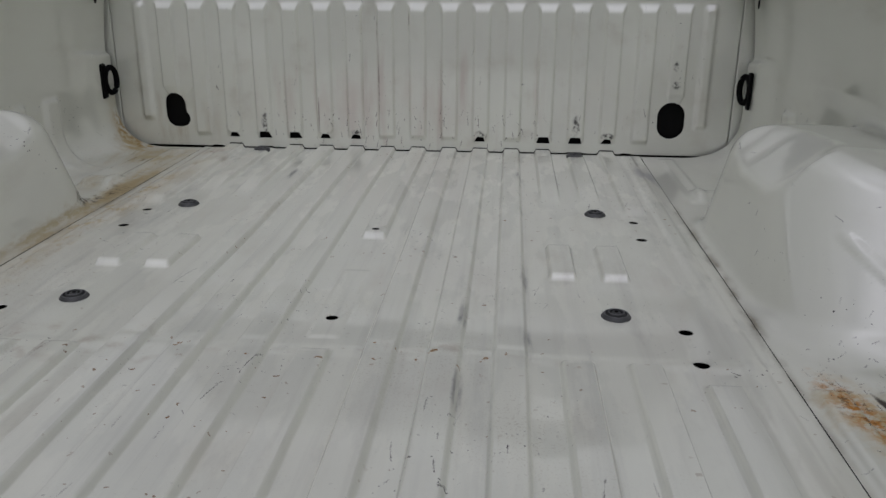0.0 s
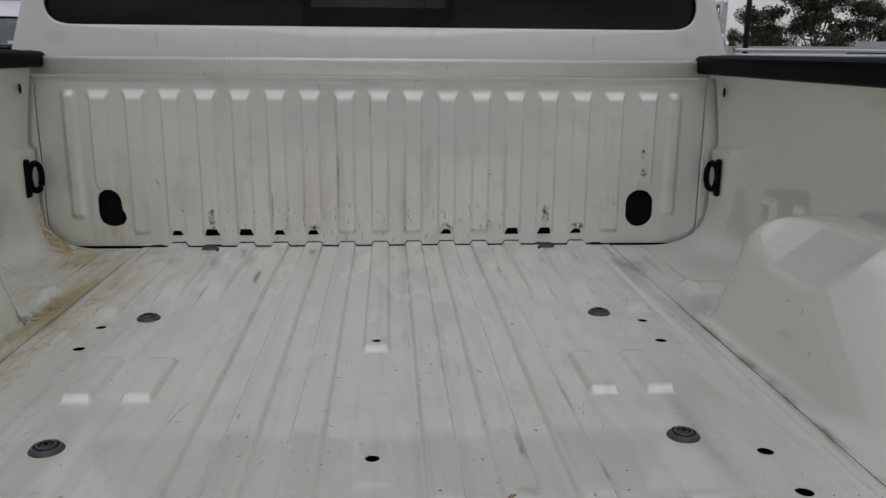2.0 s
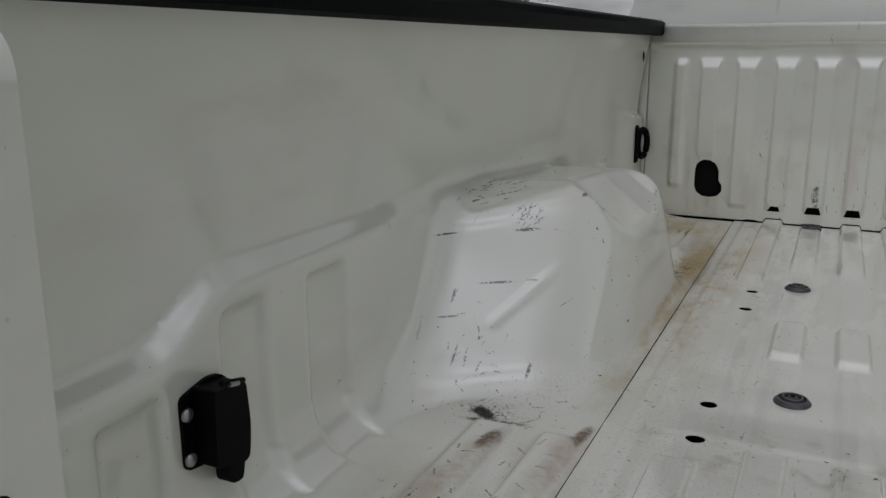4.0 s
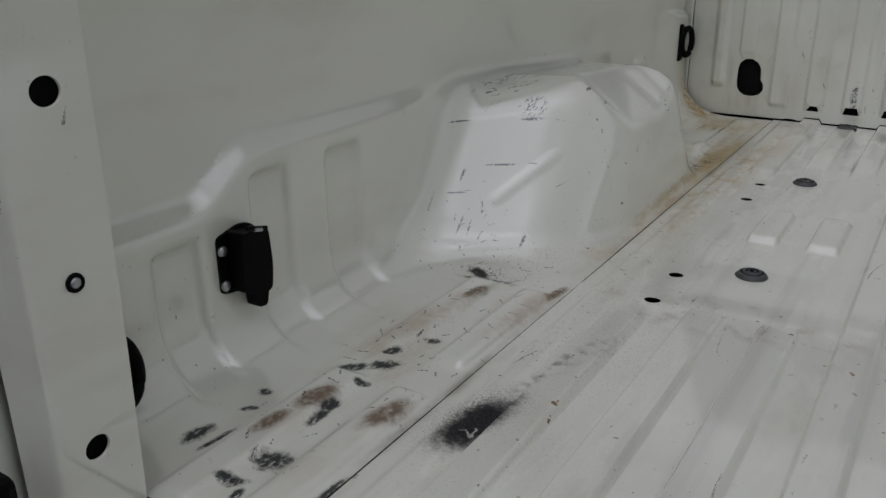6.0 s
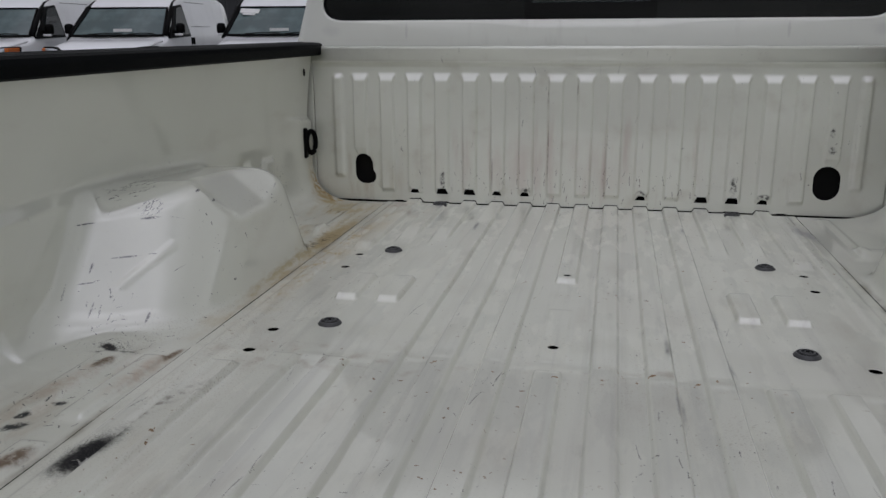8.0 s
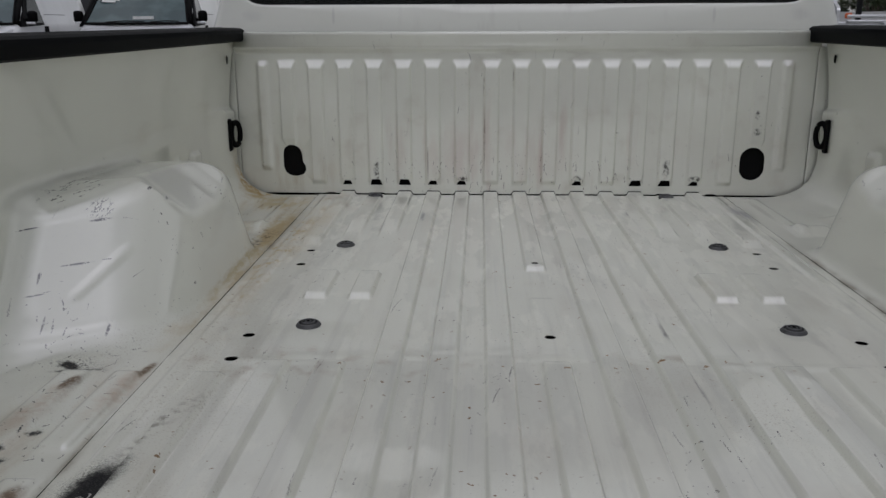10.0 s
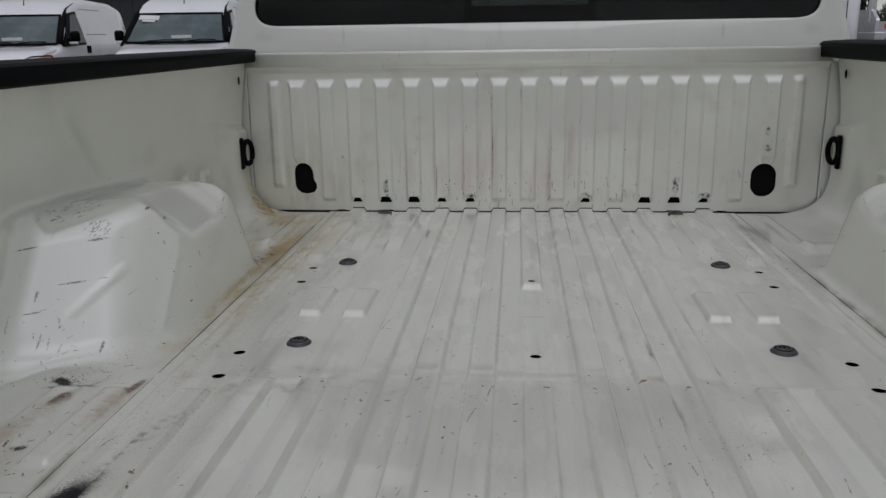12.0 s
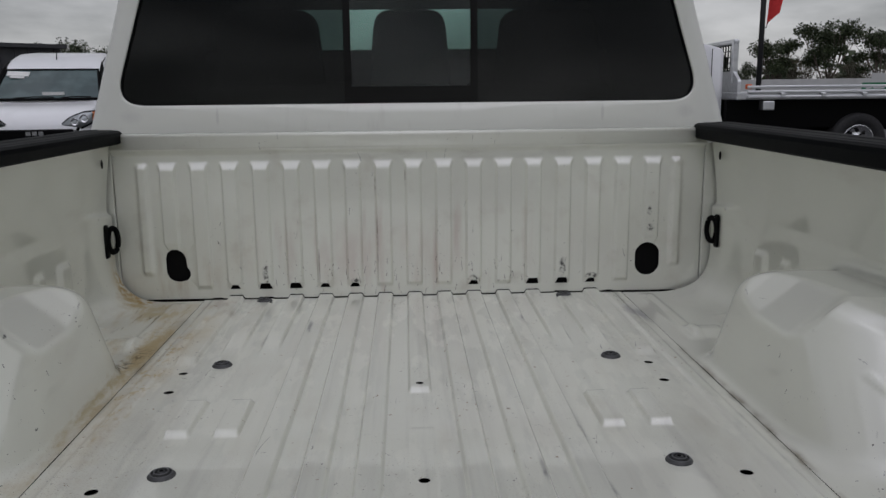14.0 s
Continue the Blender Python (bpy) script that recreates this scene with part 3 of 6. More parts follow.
k = Mat("tyre_rubber", (0.02, 0.02, 0.021), 0.8)
k.over(k.ramp(k.noise(20.0, 4.0), 0.45, 0.7, 0.0, 0.4), (0.05, 0.048, 0.045))
M_TYRE = k.done()

k = Mat("seat_cloth", (0.016, 0.017, 0.018), 0.9, spec=0.2)
k.over(k.ramp(k.noise(70.0, 4.0), 0.4, 0.7, 0.0, 0.5), (0.026, 0.027, 0.028))
M_SEAT = k.done()

k = Mat("asphalt", (0.055, 0.055, 0.056), 0.85)
k.over(k.ramp(k.noise(0.35, 5.0), 0.4, 0.7, 0.0, 0.6), (0.085, 0.083, 0.08))
k.over(k.ramp(k.noise(140.0, 3.0), 0.45, 0.7, 0.0, 0.6), (0.12, 0.12, 0.115))
k.bump(k.noise(120.0, 4.0), 0.4, 0.01)
M_ASPHALT = k.done()

k = Mat("grass", (0.055, 0.085, 0.022), 0.9)
k.over(k.ramp(k.noise(1.2, 5.0), 0.4, 0.7), (0.10, 0.12, 0.035))
k.bump(k.noise(60.0, 4.0), 0.6, 0.03)
M_GRASS = k.done()


def leaf_mat(name, a, b):
    q = Mat(name, a, 0.65)
    q.over(q.ramp(q.island, 0.0, 1.0), b)
    return q.done()


M_LEAF = leaf_mat("dark_leaves", (0.016, 0.028, 0.009), (0.048, 0.066, 0.022))
M_LEAF_THIN = leaf_mat("grey_green_leaves", (0.05, 0.052, 0.030), (0.11, 0.095, 0.06))
k = Mat("bark", (0.09, 0.07, 0.055), 0.9).obj()
k.over(k.ramp(k.noise(14.0, 5.0, (1, 1, 0.2)), 0.4, 0.7), (0.16, 0.14, 0.12))
M_BARK = k.done()

k = Mat("dark_siding", (0.045, 0.046, 0.05), 0.7)
k.over(k.ramp(k.noise(3.0, 5.0, (1, 1, 0.2)), 0.4, 0.7, 0.0, 0.6), (0.065, 0.066, 0.07))
M_SIDING = k.done()
k = Mat("beige_wall", (0.33, 0.28, 0.22), 0.85)
k.over(k.ramp(k.noise(4.0, 5.0), 0.4, 0.7, 0.0, 0.6), (0.27, 0.23, 0.18))
M_BEIGE = k.done()
k = Mat("pale_wall", (0.55, 0.55, 0.54), 0.8)
k.over(k.ramp(k.noise(1.5, 5.0), 0.4, 0.7, 0.0, 0.5), (0.42, 0.42, 0.42))
M_PALE = k.done()


def plain(name, base, rough, metal=0.0, coat=0.0):
    q = Mat(name, base, rough, metal, coat).obj()
    q.over(q.ramp(q.noise(18.0, 4.0), 0.4, 0.75, 0.0, 0.4), tuple(c * 0.75 for c in base), min(1.0, rough + 0.1))
    return q.done()


M_RED = plain("red_cloth", (0.55, 0.03, 0.03), 0.8)
M_GREEN = plain("green_sign", (0.01, 0.16, 0.07), 0.5)
M_SIGNWHITE = plain("white_lettering", (0.7, 0.7, 0.7), 0.6)
M_PAPER = plain("white_paper", (0.75, 0.75, 0.73), 0.8)
M_POLE = plain("dark_pole_paint", (0.02, 0.021, 0.023), 0.6)
M_ORANGE = plain("orange_marker", (0.6, 0.12, 0.02), 0.4)
M_AMBER = plain("amber_lens", (0.55, 0.13, 0.02), 0.2)
M_LENS = plain("clear_headlight", (0.35, 0.37, 0.38), 0.12, 0.6)
M_CHROME = plain("chrome", (0.75, 0.76, 0.77), 0.12, 1.0)
# Grey for the plugs' raised rings, paler to paint in their rim highlights.
M_RING = plain("ring_highlight_grey", (0.11, 0.113, 0.116), 0.5)
M_SEALER = plain("seam_sealer", (0.62, 0.61, 0.57), 0.7)


def glass(name, tint, gloss=0.05, ior=1.45):
    m = bpy.data.materials.new(name)
    m.use_nodes = True
    n, l = m.node_tree.nodes, m.node_tree.links
    n.clear()
    out, mix = n.new("ShaderNodeOutputMaterial"), n.new("ShaderNodeMixShader")
    tr, gl, fr = n.new("ShaderNodeBsdfTransparent"), n.new("ShaderNodeBsdfGlossy"), n.new("ShaderNodeFresnel")
    tr.inputs["Color"].default_value = (*tint, 1)
    gl.inputs["Roughness"].default_value = gloss
    fr.inputs["IOR"].default_value = ior
    l.new(fr.outputs[0], mix.inputs[0])
    l.new(tr.outputs[0], mix.inputs[1])
    l.new(gl.outputs[0], mix.inputs[2])
    l.new(mix.outputs[0], out.inputs["Surface"])
    return m


M_TINTED = glass("privacy_glass", (0.30, 0.33, 0.33), 0.015, 1.42)
M_SLIDER = glass("slider_glass", (0.70, 0.76, 0.75), 0.015, 1.5)
M_GLOSSBLACK = Mat("gloss_black_frame", (0.003, 0.003, 0.003), 0.04, spec=0.2).done()
M_SHIELD = glass("windscreen_glass", (0.68, 0.82, 0.78), 0.02)


# ---- mesh helpers ----
def add_mesh(name, verts, faces, material, parent=None, label="", smooth=True):
    me = bpy.data.meshes.new(name)
    me.from_pydata([tuple(map(float, v)) for v in verts], [], [tuple(int(i) for i in f) for f in faces])
    me.materials.append(material)
    me.update()
    if smooth:
        me.shade_smooth()
    ob = new(name, me)
    if parent:
        ob.parent = parent
        ob.matrix_parent_inverse = parent.matrix_basis.inverted()
    if label:
        tagged(ob, label=label)
    return ob


def part(name, bm, material, parent, label="", smooth=False):
    me = bpy.data.meshes.new(name)
    bm.to_mesh(me)
    bm.free()
    me.materials.append(material)
    if smooth:
        me.shade_smooth()
    ob = new(name, me)
    if parent:
        ob.parent = parent
        ob.matrix_parent_inverse = parent.matrix_basis.inverted()
    if label:
        tagged(ob, label=label)
    return ob


def thing(name, at, label, category, group="", kind=""):
    ob = new(name)
    ob.matrix_basis = Matrix.Translation(at)
    return tagged(ob, label, category, group, kind)


def box(x0, x1, y0, y1, z0, z1, bevel=0.0, seg=2, bm=None):
    bm = bm or bmesh.new()
    made = bmesh.ops.create_cube(bm, size=1, matrix=Matrix.Translation(((x0 + x1) / 2, (y0 + y1) / 2, (z0 + z1) / 2)) @ Matrix.Diagonal((x1 - x0, y1 - y0, z1 - z0, 1)))
    if bevel:
        edges = {e for v in made["verts"] for e in v.link_edges}
        bmesh.ops.bevel(bm, geom=list(edges), offset=bevel, segments=seg, affect="EDGES", profile=0.5)
    return bm


def revolve(profile, m=Matrix(), n=32, bm=None):
    """A closed turned shape: profile of (radius, height) from the axis outward and back to it."""
    bm = bm or bmesh.new()
    rings = []
    for r, h in profile:
        if r < 1e-6:
            rings.append([bm.verts.new(m @ Vector((0, 0, h)))])
        else:
            rings.append([bm.verts.new(m @ Vector((r * math.cos(2 * math.pi * i / n), r * math.sin(2 * math.pi * i / n), h))) for i in range(n)])
    for a, b in zip(rings, rings[1:]):
        for i in range(n):
            j = (i + 1) % n
            q = [a[i % len(a)], a[j % len(a)], b[j % len(b)], b[i % len(b)]]
            u = []
            for v in q:
                if v not in u:
                    u.append(v)
            if len(u) > 2:
                bm.faces.new(u)
    return bm


def extrude(profile, axis, a, b, bm=None, bevel=0.0):
    """A prism of a closed outline; axis 'x': outline in (y, z); 'y': in (x, z); 'z': in (x, y)."""
    bm = bm or bmesh.new()
    put = {"x": lambda p, t: (t, p[0], p[1]), "y": lambda p, t: (p[0], t, p[1]), "z": lambda p, t: (p[0], p[1], t)}[axis]
    lo, hi = [bm.verts.new(put(p, a)) for p in profile], [bm.verts.new(put(p, b)) for p in profile]
    n = len(profile)
    fs = [bm.faces.new((lo[i], lo[(i + 1) % n], hi[(i + 1) % n], hi[i])) for i in range(n)]
    fs += [bm.faces.new(lo[::-1]), bm.faces.new(hi)]
    if bevel:
        bmesh.ops.bevel(bm, geom=list(fs[-1].edges) + list(fs[-2].edges), offset=bevel, segments=2, affect="EDGES", profile=0.5)
    bmesh.ops.recalc_face_normals(bm, faces=bm.faces)
    return bm


def tube(points, radius, n=10, bm=None, closed=False):
    bm = bm or bmesh.new()
    pts = [Vector(p) for p in points]
    rings = []
    for i, p in enumerate(pts):
        a, b = (pts[i - 1], pts[(i + 1) % len(pts)]) if closed else (pts[max(0, i - 1)], pts[min(len(pts) - 1, i + 1)])
        d = (b - a).normalized()
        side = d.cross(Vector((0, 0, 1)) if abs(d.z) < 0.9 else Vector((1, 0, 0))).normalized()
        up = side.cross(d)
        r = radius[i] if isinstance(radius, (list, tuple)) else radius
        rings.append([bm.verts.new(p + r * (math.cos(2 * math.pi * q / n) * side + math.sin(2 * math.pi * q / n) * up)) for q in range(n)])
    pairs = list(zip(rings, rings[1:])) + ([(rings[-1], rings[0])] if closed else [])
    for a, b in pairs:
        for q in range(n):
            bm.faces.new((a[q], a[(q + 1) % n], b[(q + 1) % n], b[q]))
    if not closed:
        bm.faces.new(rings[0][::-1]), bm.faces.new(rings[-1])
    return bm


def sm(a, b, x):
    t = np.clip((np.asarray(x, float) - a) / (b - a), 0, 1)
    return t * t * (3 - 2 * t)


def band(a, b, soft, x):
    """1 between a and b, falling to 0 over soft on both sides, outside them."""
    return sm(a - soft, a, x) * (1 - sm(b, b + soft, x))


def polar(poly):
    """How far a star-shaped outline lies from its own origin at an angle."""
    pts = np.array(poly, float)
    nxt = np.roll(pts, -1, 0)

    def r(t):
        d = np.array([math.cos(t), math.sin(t)])
        e = nxt - pts
        den = d[0] * e[:, 1] - d[1] * e[:, 0]
        with np.errstate(divide="ignore", invalid="ignore"):
            s = (pts[:, 0] * e[:, 1] - pts[:, 1] * e[:, 0]) / den
            w = (pts[:, 0] * d[1] - pts[:, 1] * d[0]) / den
        ok = (s > 0) & (w > -1e-6) & (w < 1 + 1e-6)
        return s[ok].max()

    return r


def stadium(hw, hh, n=48):
    out = []
    for i in range(n):
        t = 2 * math.pi * i / n
        c, s = math.cos(t), math.sin(t)
        out.append((hw * c, (hh - hw) * (1 if s > 0 else -1) + hw * s))
    return out


def round_poly(pts, r, n=6):
    """An outline with its corners rounded."""
    out = []
    for i, p in enumerate(pts):
        p, a, b = Vector(p), Vector(pts[i - 1]), Vector(pts[(i + 1) % len(pts)])
        ra = r[i] if isinstance(r, (list, tuple)) else r
        u, v = (a - p).normalized() * ra, (b - p).normalized() * ra
        for q in range(n + 1):
            t = q / n
            out.append(tuple(p + u * (1 - t) ** 2 + v * t ** 2))
    return out


def sheet(us, vs, place, holes=(), depth=(0, 0, -0.01)):
    """A pressed sheet over a grid of u and v with real holes: (u, v, half u, half v, outline)."""
    us, vs = np.asarray(us), np.asarray(vs)
    U, V = np.meshgrid(us, vs, indexing="ij")
    nu, nv = U.shape
    verts = np.stack(place(U, V), -1).reshape(-1, 3).tolist()
    keep = np.ones((nu - 1, nv - 1), bool)
    extra = []
    for hu, hv, ru, rv, outline in holes:
        i0, i1 = np.searchsorted(us, hu - ru), np.searchsorted(us, hu + ru)
        j0, j1 = np.searchsorted(vs, hv - rv), np.searchsorted(vs, hv + rv)
        keep[i0:i1, j0:j1] = False
        loop = [(i, j0) for i in range(i0, i1)] + [(i1, j) for j in range(j0, j1)] + [(i, j1) for i in range(i1, i0, -1)] + [(i0, j) for j in range(j1, j0, -1)]
        r, ring, lip, low = polar(outline), [], [], []
        for i, j in loop:
            t = math.atan2(vs[j] - hv, us[i] - hu)
            a, b = hu + r(t) * math.cos(t), hv + r(t) * math.sin(t)
            p = [float(c) for c in place(np.array(a), np.array(b))]
            rim = place(np.array(a + 0.0004 * math.cos(t)), np.array(b + 0.0004 * math.sin(t)))
            ring.append(len(verts)), verts.append([float(c) for c in rim])
            lip.append(len(verts)), verts.append(p)
            low.append(len(verts)), verts.append([p[c] + depth[c] for c in range(3)])
        out = [i * nv + j for i, j in loop]
        n = len(loop)
        for q in range(n):
            w = (q + 1) % n
            extra += [(out[q], out[w], ring[w], ring[q]), (ring[q], ring[w], lip[w], lip[q]), (lip[q], lip[w], low[w], low[q])]
    I, J = np.nonzero(keep)
    base = I * nv + J
    faces = np.array(np.stack([base, base + nv, base + nv + 1, base + 1], 1).tolist() + extra)
    used, faces = np.unique(faces, return_inverse=True)
    return np.array(verts)[used].tolist(), faces.reshape(-1, 4).tolist()


def nets(field, lo, hi, step):
    """A smooth skin on the zero of a field, by surface nets, drawn onto the field."""
    axes = [np.arange(a, b + step / 2, step) for a, b in zip(lo, hi)]
    X, Y, Z = np.meshgrid(*axes, indexing="ij")
    F = field(X, Y, Z)
    S = F < 0
    c = [S[i : S.shape[0] - 1 + i, j : S.shape[1] - 1 + j, q : S.shape[2] - 1 + q] for i in (0, 1) for j in (0, 1) for q in (0, 1)]
    total = sum(x.astype(np.int8) for x in c)
    cell = (total > 0) & (total < 8)
    ids = -np.ones(cell.shape, int)
    ids[cell] = np.arange(cell.sum())
    P = np.stack([a[i] + step / 2 for a, i in zip(axes, np.nonzero(cell))], 1)
    e = 1e-4
    for _ in range(6):
        f = field(*P.T)
        g = np.stack([(field(*(P + e * np.eye(3)[q]).T) - field(*(P - e * np.eye(3)[q]).T)) / (2 * e) for q in range(3)], 1)
        P = P - np.clip(f / (g**2).sum(1).clip(0.05), -step, step)[:, None] * g
    faces = []
    for ax in range(3):
        a, b = [slice(None)] * 3, [slice(None)] * 3
        a[ax], b[ax] = slice(0, -1), slice(1, None)
        A, B = S[tuple(a)], S[tuple(b)]
        I = np.stack(np.nonzero(A != B), 1)
        o1, o2 = [q for q in range(3) if q != ax]
        I = I[(I[:, o1] > 0) & (I[:, o2] > 0) & (I[:, o1] < S.shape[o1] - 1) & (I[:, o2] < S.shape[o2] - 1)]
        flip = A[tuple(I.T)]
        d1, d2 = np.eye(3, dtype=int)[o1], np.eye(3, dtype=int)[o2]
        q = np.stack([ids[tuple((I - d1 - d2).T)], ids[tuple((I - d2).T)], ids[tuple(I.T)], ids[tuple((I - d1).T)]], 1)
        rev = flip if ax != 1 else ~flip
        q[~rev] = q[~rev][:, ::-1]
        faces += q.tolist()
    return P, faces


def smax(a, b, r):
    h = np.clip(0.5 + 0.5 * (a - b) / r, 0, 1)
    return b + (a - b) * h + r * h * (1 - h)


def smin(a, b, r):
    return -smax(-a, -b, r)

# ---- ground ----
def ground_z(x, y):
    """The lot rises a little towards the vans."""
    return GROUND + (0.13 * float(1 - sm(-4, -1, x)) + 0.35 * float(1 - sm(-16, -12.5, x))) * float(sm(4, 9, y))


bm = bmesh.new()
lines = [-600, -200, -80, -40] + list(range(-30, 31, 2)) + [40, 80, 200, 600]
grid = [[bm.verts.new((a, b, ground_z(a, b))) for b in lines] for a in lines]
for ga, gb in zip(grid, grid[1:]):
    for i in range(len(lines) - 1):
        bm.faces.new((ga[i], gb[i], gb[i + 1], ga[i + 1]))
ground = part("ground", bm, M_ASPHALT, None)
tagged(ground, "worn grey asphalt of a vehicle sales lot", "ground", kind="structure")

# ---- pickup truck ----
truck = thing("pickup_truck", (0, -0.4, GROUND), "white pickup truck with an empty, scuffed and stained cargo bed", "pickup truck")
PITCH = 0.0865


def slope(a, b, x):
    """1 below a, 0 above b, straight between them with eased ends."""
    t = np.clip((b - np.asarray(x, float)) / (b - a), 0, 1)
    return 0.8 * t + 0.2 * t * t * (3 - 2 * t)


def floor_height(x, y):
    """The floor panel's relief: raised ribs along the truck, broken round the mounting points."""
    h = np.zeros(np.broadcast(x, y).shape)
    for n in range(-6, 7):
        rib = slope(0.0180, 0.0243, np.abs(x - n * PITCH))
        a = abs(n)
        if a == 0:
            run = band(-0.772, 0.2, 0.014, y) + 0.15 * band(-1.22, -0.962, 0.012, y) + band(-1.90, -1.29, 0.03, y)
        elif a <= 3:
            run = band(-1.90, 0.2, 0.02, y)
        elif a == 4:
            run = band(-0.36, 0.2, 0.17, y) + band(-0.962, -0.82, 0.014, y) + band(-1.80, -1.29, 0.020, y)
        elif a == 5:
            run = band(-0.36, -0.13, 0.17, y) + band(-0.962, -0.82, 0.014, y) + band(-1.77, -1.29, 0.020, y)
        else:
            run = band(-0.55, 0.2, 0.04, y) + band(-1.84, -1.34, 0.020, y)
        h = np.maximum(h, rib * run)
    edge = (1 - sm(0.008, 0.02, np.abs(np.abs(x) - 0.572))) * band(-1.85, -0.03, 0.03, y)
    seam = 0.0012 * (1 - sm(0.0, 0.02, np.abs(y + 1.268)))
    pillow = 0.0015 * np.sin(9 * y + 2.1 * x) * np.cos(3.1 * x)
    dimple = sum(-0.003 * np.exp(-((x - a) ** 2 + (y - b) ** 2) / 0.0022) for a, b in ((0.12, -0.83), (-0.12, -0.83), (0.30, -1.42), (-0.22, -1.6)))
    return (0.0110 + 0.0010 * sm(-1.27, -1.34, y)) * h + 0.004 * edge + seam + pillow + dimple


FLOOR_X, FLOOR_REAR = 0.6095, -1.918


def grid_with(a, b, n, edges):
    """Even steps from a to b, with extra lines on given edges."""
    even = np.linspace(a, b, n)
    edges = np.array(sorted(e for e in edges if a + 0.001 < e < b - 0.001))
    far = np.abs(even[:, None] - edges[None, :]).min(1) > 0.0008
    far[0] = far[-1] = True
    return np.sort(np.concatenate([even[far], edges]))


RIB_EDGES = [n * PITCH + q * e for n in range(-8, 9) for q in (-1, 1) for e in (0.0172, 0.0180, 0.0243, 0.0252)]
circle = lambda r: [(r * math.cos(2 * math.pi * i / 40), r * math.sin(2 * math.pi * i / 40)) for i in range(40)]
floor_holes = [(0, -0.754, 0.02, 0.02, circle(0.0080)), (0, -1.162, 0.02, 0.02, circle(0.0095))]
for s in (-1, 1):
    floor_holes += [(s * 0.507, yy, 0.02, 0.02, circle(rr)) for yy, rr in ((-0.634, 0.0100), (-0.745, 0.0105), (-1.162, 0.0105), (-1.264, 0.0110))]
v, f = sheet(grid_with(-FLOOR_X, FLOOR_X, 481, RIB_EDGES), np.linspace(-0.0045, FLOOR_REAR, 420)[::-1], lambda a, b: (a * (1 - 0.042 * np.clip((-1.886 - b) / 0.034, 0, 1)), b, floor_height(a, b)), floor_holes, (0, 0, -0.0015))
bed_floor = add_mesh("bed_floor", v, f, M_FLOOR, truck, "ribbed white steel bed floor with soot and brown stains")

PLUG = [(0, 0.0065), (0.008, 0.0065), (0.0105, 0.0045), (0.0115, 0.003), (0.014, 0.003), (0.0148, 0.0062), (0.0182, 0.0062), (0.0196, 0.0025), (0.0225, 0.0022), (0.0233, 0.0045), (0.0265, 0.0042), (0.0300, 0.0022), (0.0322, 0.0005), (0.031, -0.004), (0, -0.004)]
for s in (-1, 1):
    for px, py in ((0.430, -0.052), (0.434, -0.588), (0.415, -1.115), (0.425, -1.863)):
        if s > 0 and py < -1.8:
            continue
        plug = part("plug", revolve(PLUG, Matrix.Translation((s * px, py, float(floor_height(np.array(s * px), np.array(py))))) @ Matrix.Diagonal((0.69, 0.69, 1.25, 1))), M_RUBBER, bed_floor, "round grey rubber plug with raised rings")
        part("plug_ring", revolve([(0.0102, 0.0070), (0.0106, 0.0084), (0.0122, 0.0084), (0.0126, 0.0070), (0.0102, 0.0070)], Matrix.Translation((s * px, py, float(floor_height(np.array(s * px), np.array(py))))), 32), M_RING, plug)
        part("plug_ring", revolve([(0.0162, 0.0048), (0.0166, 0.0060), (0.0180, 0.0060), (0.0184, 0.0046), (0.0162, 0.0048)], Matrix.Translation((s * px, py, float(floor_height(np.array(s * px), np.array(py))))), 32), M_RING, plug)
        part("plug_centre", revolve([(0, 0.0095), (0.0028, 0.0095), (0.0036, 0.007), (0, 0.007)], Matrix.Translation((s * px, py, float(floor_height(np.array(s * px), np.array(py))))), 12), M_BLACK, plug, "", True)

# Dark box added below the floor to give its holes and seams their shade.
part("underbody_shade", box(-0.90, 0.90, -1.95, 0.05, -0.14, -0.03), M_DARK, truck, "dark box under the bed floor standing in for shade")

# front wall of the bed
def wall_out(x, z):
    h = np.zeros(np.broadcast(x, z).shape)
    for n in range(-8, 9):
        low = (0.170, 0.018) if abs(n) == 8 else (0.047, 0.018)
        h = np.maximum(h, slope(0.0178, 0.0244, np.abs(x - n * PITCH) - 0.007 * sm(0.370, 0.404, z)) * sm(low[0] - low[1], low[0], z) * (1 - sm(0.374, 0.404, z)))
    for s in (-1, 1):
        h = np.maximum(h, (1 - sm(0.008, 0.020, np.abs(x - s * 0.763))) * sm(0.07, 0.09, z) * (1 - sm(0.38, 0.402, z)))
    lip = 0.013 * sm(0.418, 0.436, z)
    return -0.0100 * h - lip - 0.0012 * np.sin(7 * x) * np.sin(8 * z)


slot = [(-0.0190, -0.0095), (0.0190, -0.0095), (0.0130, 0.0100), (-0.0130, 0.0100)]
small_slot = [(-0.017, -0.008), (0.013, -0.008), (0.009, 0.006), (-0.008, 0.007)]
left_oval = [(-0.032, 0.02), (-0.028, 0.037), (-0.014, 0.047), (0.003, 0.047), (0.018, 0.038), (0.026, 0.022), (0.027, -0.004), (0.035, -0.015), (0.036, -0.030), (0.027, -0.043), (0.008, -0.048), (-0.012, -0.046), (-0.026, -0.036), (-0.032, -0.02)]
wall_holes = [(-0.682, 0.103, 0.0525, 0.065, round_poly(left_oval, 0.004, 3)), (0.686, 0.097, 0.0525, 0.065, stadium(0.0365, 0.049))]
wall_holes += [(n * PITCH, 0.038, 0.0225, 0.0145, slot if n in (-5, -4, 4, 5) else small_slot) for n in (-6, -5, -4, -3, -2, 2, 4, 5, 6)]
